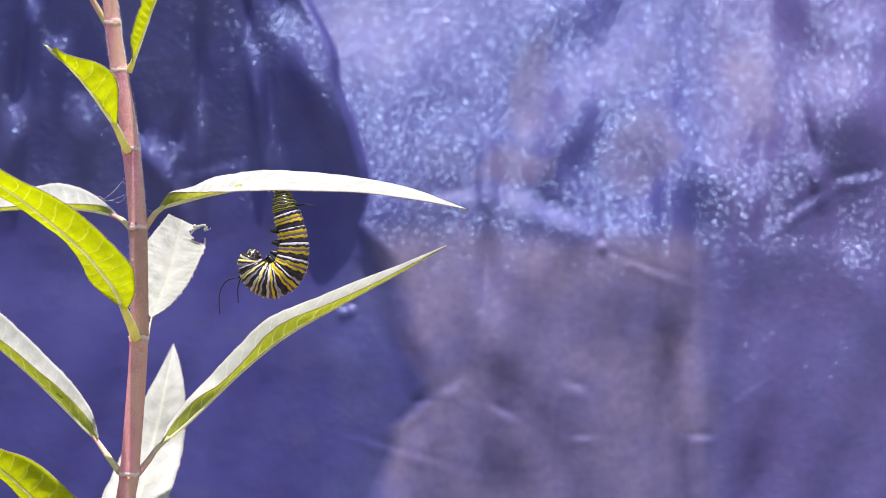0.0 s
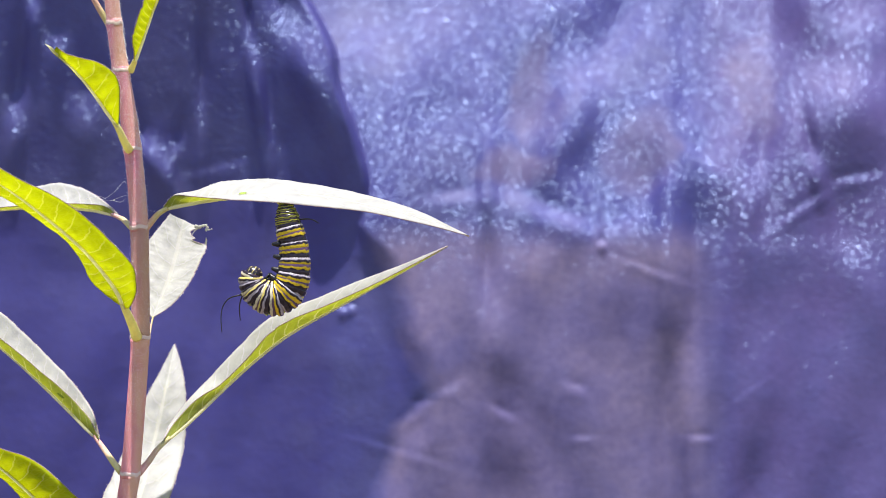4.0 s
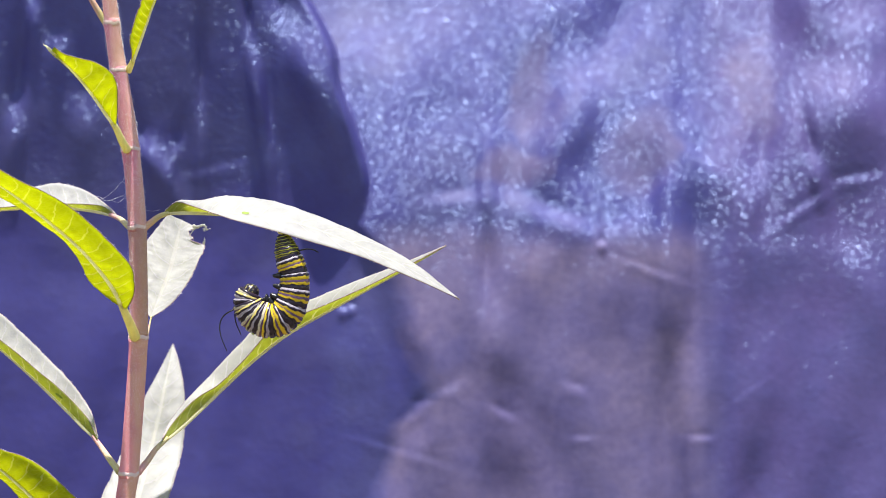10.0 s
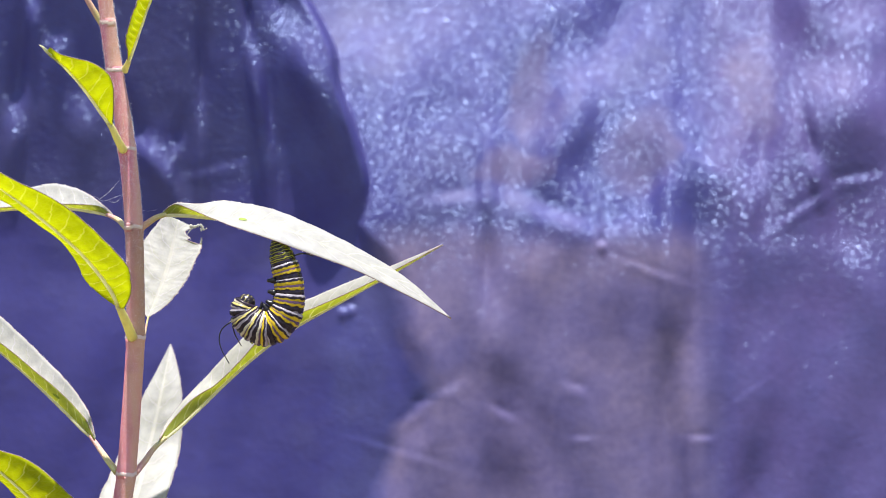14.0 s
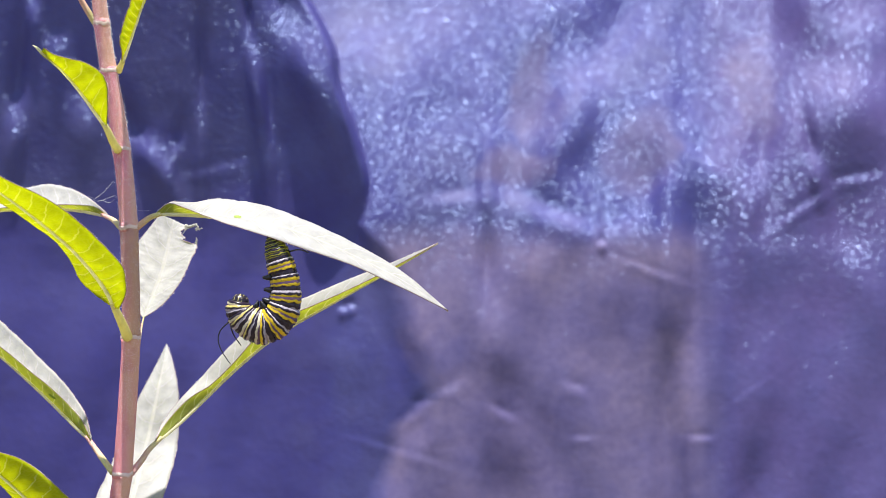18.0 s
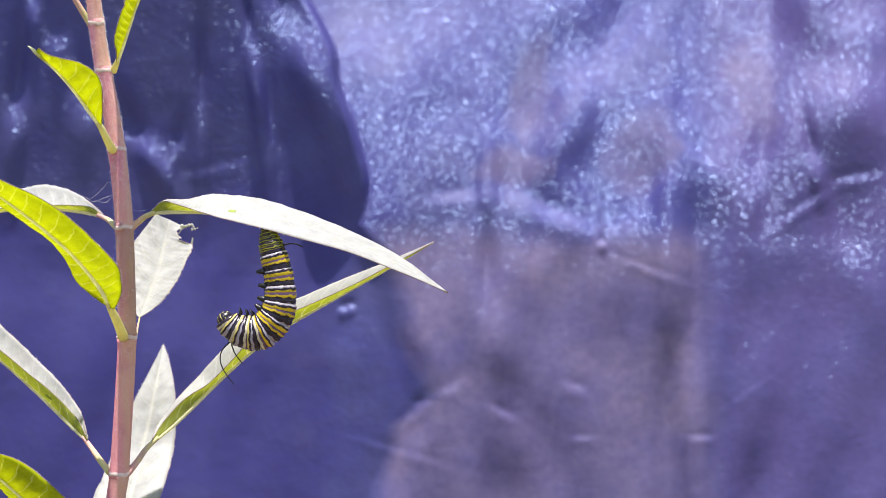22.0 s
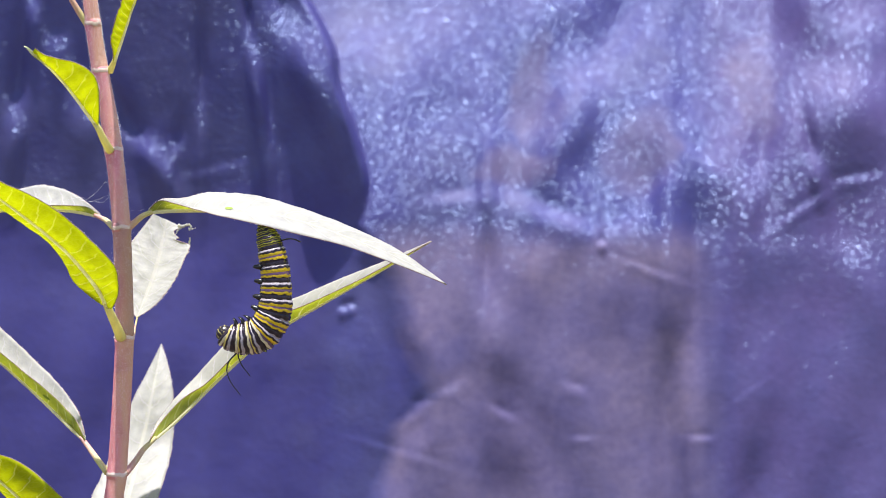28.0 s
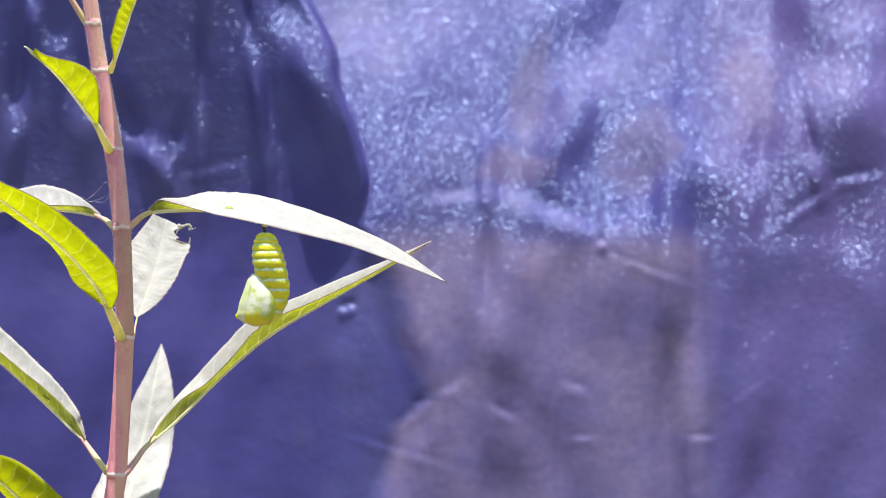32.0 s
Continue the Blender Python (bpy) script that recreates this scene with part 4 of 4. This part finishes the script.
def build_chrysalis():
    fin = Axis(PUPA_AXIS)

    def edges(rows, v):
        """Smooth look-up of centre and half breadth at a height."""
        v = min(max(v, rows[0][0]), rows[-1][0])
        k = max(i for i in range(len(rows) - 1) if rows[i][0] <= v)
        p = [rows[min(max(i, 0), len(rows) - 1)] for i in (k - 1, k, k + 1, k + 2)]
        f = (v - p[1][0]) / (p[2][0] - p[1][0])
        out = []
        for c in (1, 2):
            h = p[2][0] - p[1][0]
            m0 = (p[2][c] - p[0][c]) / max(1e-6, p[2][0] - p[0][0]) * h
            m1 = (p[3][c] - p[1][c]) / max(1e-6, p[3][0] - p[1][0]) * h
            out.append((2 * f ** 3 - 3 * f * f + 1) * p[1][c] + (f ** 3 - 2 * f * f + f) * m0 + (3 * f * f - 2 * f ** 3) * p[2][c] + (f ** 3 - f * f) * m1)
        return (out[0] + out[1]) / 2, (out[1] - out[0]) / 2

    def slab(name, v0, v1, shape, mat, rib, dy, label=""):
        vm = (v0 + v1) / 2
        cm = edges(shape, vm)[0]
        first, last = v0 == shape[0][0], v1 == shape[-1][0]
        bm = bmesh.new()
        rows = []
        steps = 14
        for k in range(steps + 1):
            v = v0 + (v1 - v0) * (k - 1) / (steps - 2)
            if k == 0:
                v = v0 - (0.4 if first else 4.0 if rib else 7.0)
            if k == steps:
                v = v1 + (0.4 if last else 4.0 if rib else 7.0)
            q = min(max((v - v0) / (v1 - v0), 0), 1)
            bulge = 1 + rib * (math.sin(math.pi * q) - 0.6)
            c, r = edges(shape, min(max(v, v0), v1) if rib else v)
            r = r * bulge - ((2.5 if rib else 0.6) if k in (0, steps) else 0.0)
            rows.append(((v - vm) / S, -(c - cm) / S, r / S, r * (lerp_rows([(465, 0.86), (520, 0.62)], v) if shape is ABDOMEN else 0.74) / S))
        lathe(bm, rows, 48, (first, last), (1, steps - 1) if rib else ())
        uvl = bm.loops.layers.uv.new("skin")
        for face in bm.faces:
            for loop in face.loops:
                v = loop.vert.co.z * S + vm
                c, r = edges(shape, v)
                x = (-loop.vert.co.x * S + cm - c) / max(r, 1.0)
                loop[uvl].uv = (min(max(0.5 - 0.5 * x, 0), 1), (v - 479) / 95)
        ob = part(name, bm, mat, chrysalis, label)
        p, turn = fin.read((vm - 412) / 168)
        pupa_pieces.append((ob, (vm - 412) / 168, (cm - p.x, vm - p.y, turn), dy))

    cuts = (411, 422, 431, 444, 457, 472, 491, 509, 527, 546, 572)
    for v0, v1 in zip(cuts, cuts[1:]):
        slab("abdomen_segment", v0, v1, ABDOMEN, M_PUPA, 0.072 if v0 < 460 else 0.055, 2.5)
    for v0, v1 in ((484, 501), (501, 516), (516, 532), (532, 546), (546, 558)):
        slab("wing_case", v0, v1, WING, M_WING, 0.0, -3, "pale milky green wing case")
    for v0, v1 in ((490, 516), (516, 546), (546, 570)):
        slab("antenna_case", v0, v1, FACE, M_FACE, 0.0, -4, "yellow-green ridge beside the wing case")
    slab("head_cap", 558, 575, WING, M_WING, 0.0, -3, "yellow-green lower cap")
    bm = bmesh.new()
    tube(bm, [Vector((x, 0, z)) / S for x, z in ((4, -15), (3, -10), (1, -4), (-1, 0), (-2, 3))],
         [3.2 / S, 2.4 / S, 2.8 / S, 4 / S, 5 / S], 10)
    stalk = part("stalk", bm, M_BLACK, chrysalis, "short black stalk")
    pupa_pieces.append((stalk, 0.005, (1.0, 0.0, fin.read(0.005)[1]), 0))
    bm = bmesh.new()
    bmesh.ops.create_uvsphere(bm, u_segments=12, v_segments=8, radius=6 / S)
    tip = part("head_tip", bm, M_TIP, chrysalis, "yellow pointed tip")
    p, turn = fin.read((558 - 412) / 168)
    pupa_pieces.append((tip, (558 - 412) / 168, (423.5 - p.x, 557 - p.y, turn), -4))


build_chrysalis()

# pupa's axis once it is free, with the share of its final breadth
PUPA_TIMES = [
    (29.0, [(480, 512), (479, 532), (476, 558), (471, 586), (467, 614), (462, 644)], 0.0),
    (29.2, [(472, 464), (471, 492), (468, 524), (468, 563), (472, 602), (470, 640)], 0.5),
    (29.4, [(476, 408), (478, 450), (479, 500), (476, 550), (468, 590), (462, 627)], 0.7),
    (29.6, [(486, 414), (484, 450), (481, 500), (476, 550), (466, 590), (458, 621)], 0.7),
    (29.8, [(487, 408), (488, 440), (486, 480), (476, 520), (450, 555), (428, 580)], 0.9),
    (29.9, [(470, 408), (474, 440), (478, 480), (480, 520), (474, 560), (466, 596)], 0.9),
    (30.0, [(468, 405), (468, 440), (470, 480), (468, 520), (454, 556), (438, 582)], 0.9),
    (30.1, [(463, 414), (466, 446), (472, 490), (480, 530), (478, 570), (474, 600)], 0.9),
    (30.2, [(468, 408), (468, 440), (468, 480), (464, 515), (452, 550), (442, 573)], 0.95),
    (30.3, [(468, 410), (470, 440), (472, 482), (471, 522), (464, 562), (456, 586)], 0.95),
    (30.5, [(468, 413), (471, 441), (473, 484), (472, 526), (464, 566), (457, 587)], 0.97),
    (30.8, [(468, 412), (471, 441), (473, 483), (472, 524), (464, 564), (457, 585)], 0.97),
    (30.9, [(472, 410), (474, 438), (470, 478), (462, 516), (446, 550), (434, 570)], 0.97),
    (31.0, [(468, 412), (471, 441), (473, 482), (472, 523), (464, 563), (456, 583)], 1.0),
    (32.0, PUPA_AXIS, 1.0),
]


def motions():
    sway = [(0, 0), (2, 3), (3.5, 2.5), (6, 2.2), (8, 0.2), (10, -1), (12, -4), (13, -6), (14, -7), (14.5, -9), (16.5, -13), (17, -15), (18, -16),
            (19, -18), (20, -20), (21, -22), (22, -24), (23, -26), (24, -27), (25, -28), (25.5, -29), (27.5, -29), (29, -29), (29.5, -27.5),
            (29.8, -30), (29.9, -28.5), (30, -36), (30.1, -28), (30.2, -39), (30.3, -30), (30.4, -31), (30.5, -29.5), (32, -29)]
    rows = [(t, pose(*ROOT, 0, d * 0.0319, 0)) for t, d in sway]
    walk(plant, rows)
    droop = [(0, 0), (1, 0.7), (2, 2.1), (3, 3.3), (3.5, 3.9), (5.5, 7.4), (6, 8.5), (7, 10.5), (8, 12.7), (9, 15.0), (10, 15.7), (11, 17.3), (12, 18.3), (13, 18.9),
             (14, 19.2), (14.5, 19.1), (16.5, 18.4), (17, 18.1), (18, 17.8), (19, 16.8), (20, 16.0), (21, 15.2), (22, 14.5), (23, 14.1), (24, 13.8), (25.5, 13.3),
             (27.5, 13.1), (28.5, 13.0), (29, 13.6), (29.5, 13.3), (30, 12.9), (30.5, 12.7), (32, 12.7)]
    base = host.location.copy()
    walk(host, [(t, pose(*base, 4.5 * min(1.0, a / 14), a + 0.3 * min(1.0, a / 14) - lerp_rows(sway, t) * 0.0319, 0)) for t, a in droop])
    # the threads go with the plant
    tl = threads.location - ROOT
    walk(threads, [(t, m @ pose(*tl)) for t, m in rows])
    # caterpillar: rings follow the axis, bunch up under the leaf as the skin slides, then the skin drops
    axes = [(t, Axis(p)) for t, p in AXES]
    ends = [(t, at(*p[0], FRONT + (0.013 if t >= 29.8 else 0.010 if t >= 29.6 else 0.0))) for t, p in AXES]
    floor = at(*AXES[-1][1][0], FRONT)
    floor.z = 0.007
    walk(caterpillar, [(t, pose(*p)) for t, p in ends] + [(30.1, pose(floor.x, floor.y, 0.16)), (30.2, pose(*floor)), (32, pose(*floor))])
    for ring, f in body_rings:
        out = []
        for t, ax in axes:
            p, turn = ax.read(f)
            o = ax.p[0]
            out.append((t, pose((p.x - o.x) / S, 0, -(p.y - o.y) / S, 0, turn, 0)))
        out.append((32, out[-1][1]))
        walk(ring, out)
    # the cast skin shrivels to a dark clump on the way up
    clump = [(29.4, (464, 450, -0.0042)), (29.6, (467, 438, -0.013)), (29.7, (456, 436, -0.014)), (29.8, (443, 430, -0.012)), (29.9, (440, 422, -0.008)), (30.0, (450, 409, -0.002))]
    out = []
    for t, ax in axes:
        o = ax.p[0]
        if t < 29.4:
            p, turn = ax.read(0.42)
            out.append((t, pose((p.x - o.x) / S, 0, -(p.y - o.y) / S, 0, turn, 0)))
        else:
            cu, cv, cy = lerp_rows(clump, t)
            out.append((t, pose((cu - o.x) / S, cy, -(cv - o.y) / S, 0, 180 + 30 * (t - 29.4), 0)))
    walk(shrivelled[0], out + [(32, out[-1][1])])
    # the long filaments hang
    for fila, k in hanging:
        f = body_rings[k][1]
        b = fila.location.copy()
        lean = [(0, 363), (6, 361), (9, 345), (13, 338), (19, 330), (32, 328)]
        out = [(t, pose(*b, 0, lerp_rows(lean, t) - ax.read(f)[1], 0)) for t, ax in axes]
        walk(fila, out + [(32, out[-1][1])])
    # chrysalis: pieces ride inside the rings, then settle into their own shape
    hold = [(t, p, None) for t, p in AXES if t < 29.0] + [(t, p, k) for t, p, k in PUPA_TIMES]
    origin = [(t, at(*p[0], FRONT)) for t, p, _ in hold]
    walk(chrysalis, [(t, pose(*p)) for t, p in origin])
    ready = [(t, Axis(p), k) for t, p, k in hold]
    for ob, f, off, dy in pupa_pieces:
        out = []
        for t, ax, k in ready:
            if k is None:
                (p, turn), dx, dv = ax.read(0.41 + 0.41 * f), 0.0, 0.0
            else:
                p, turn = ax.read(f)
                turn += 180 - off[2]
                a = radians(turn - 180)
                ou, ov = off[0] * k, off[1]
                dx, dv = ou * math.cos(a) - ov * math.sin(a), ou * math.sin(a) + ov * math.cos(a)
            x, v = p.x + dx, p.y + dv
            o = ax.p[0]
            out.append((t, pose((x - o.x) / S, (0 if k is None else dy * min(1.0, max(0.0, (k - 0.45) / 0.45))) / S, -(v - o.y) / S, 0, turn, 0)))
        walk(ob, out)


motions()
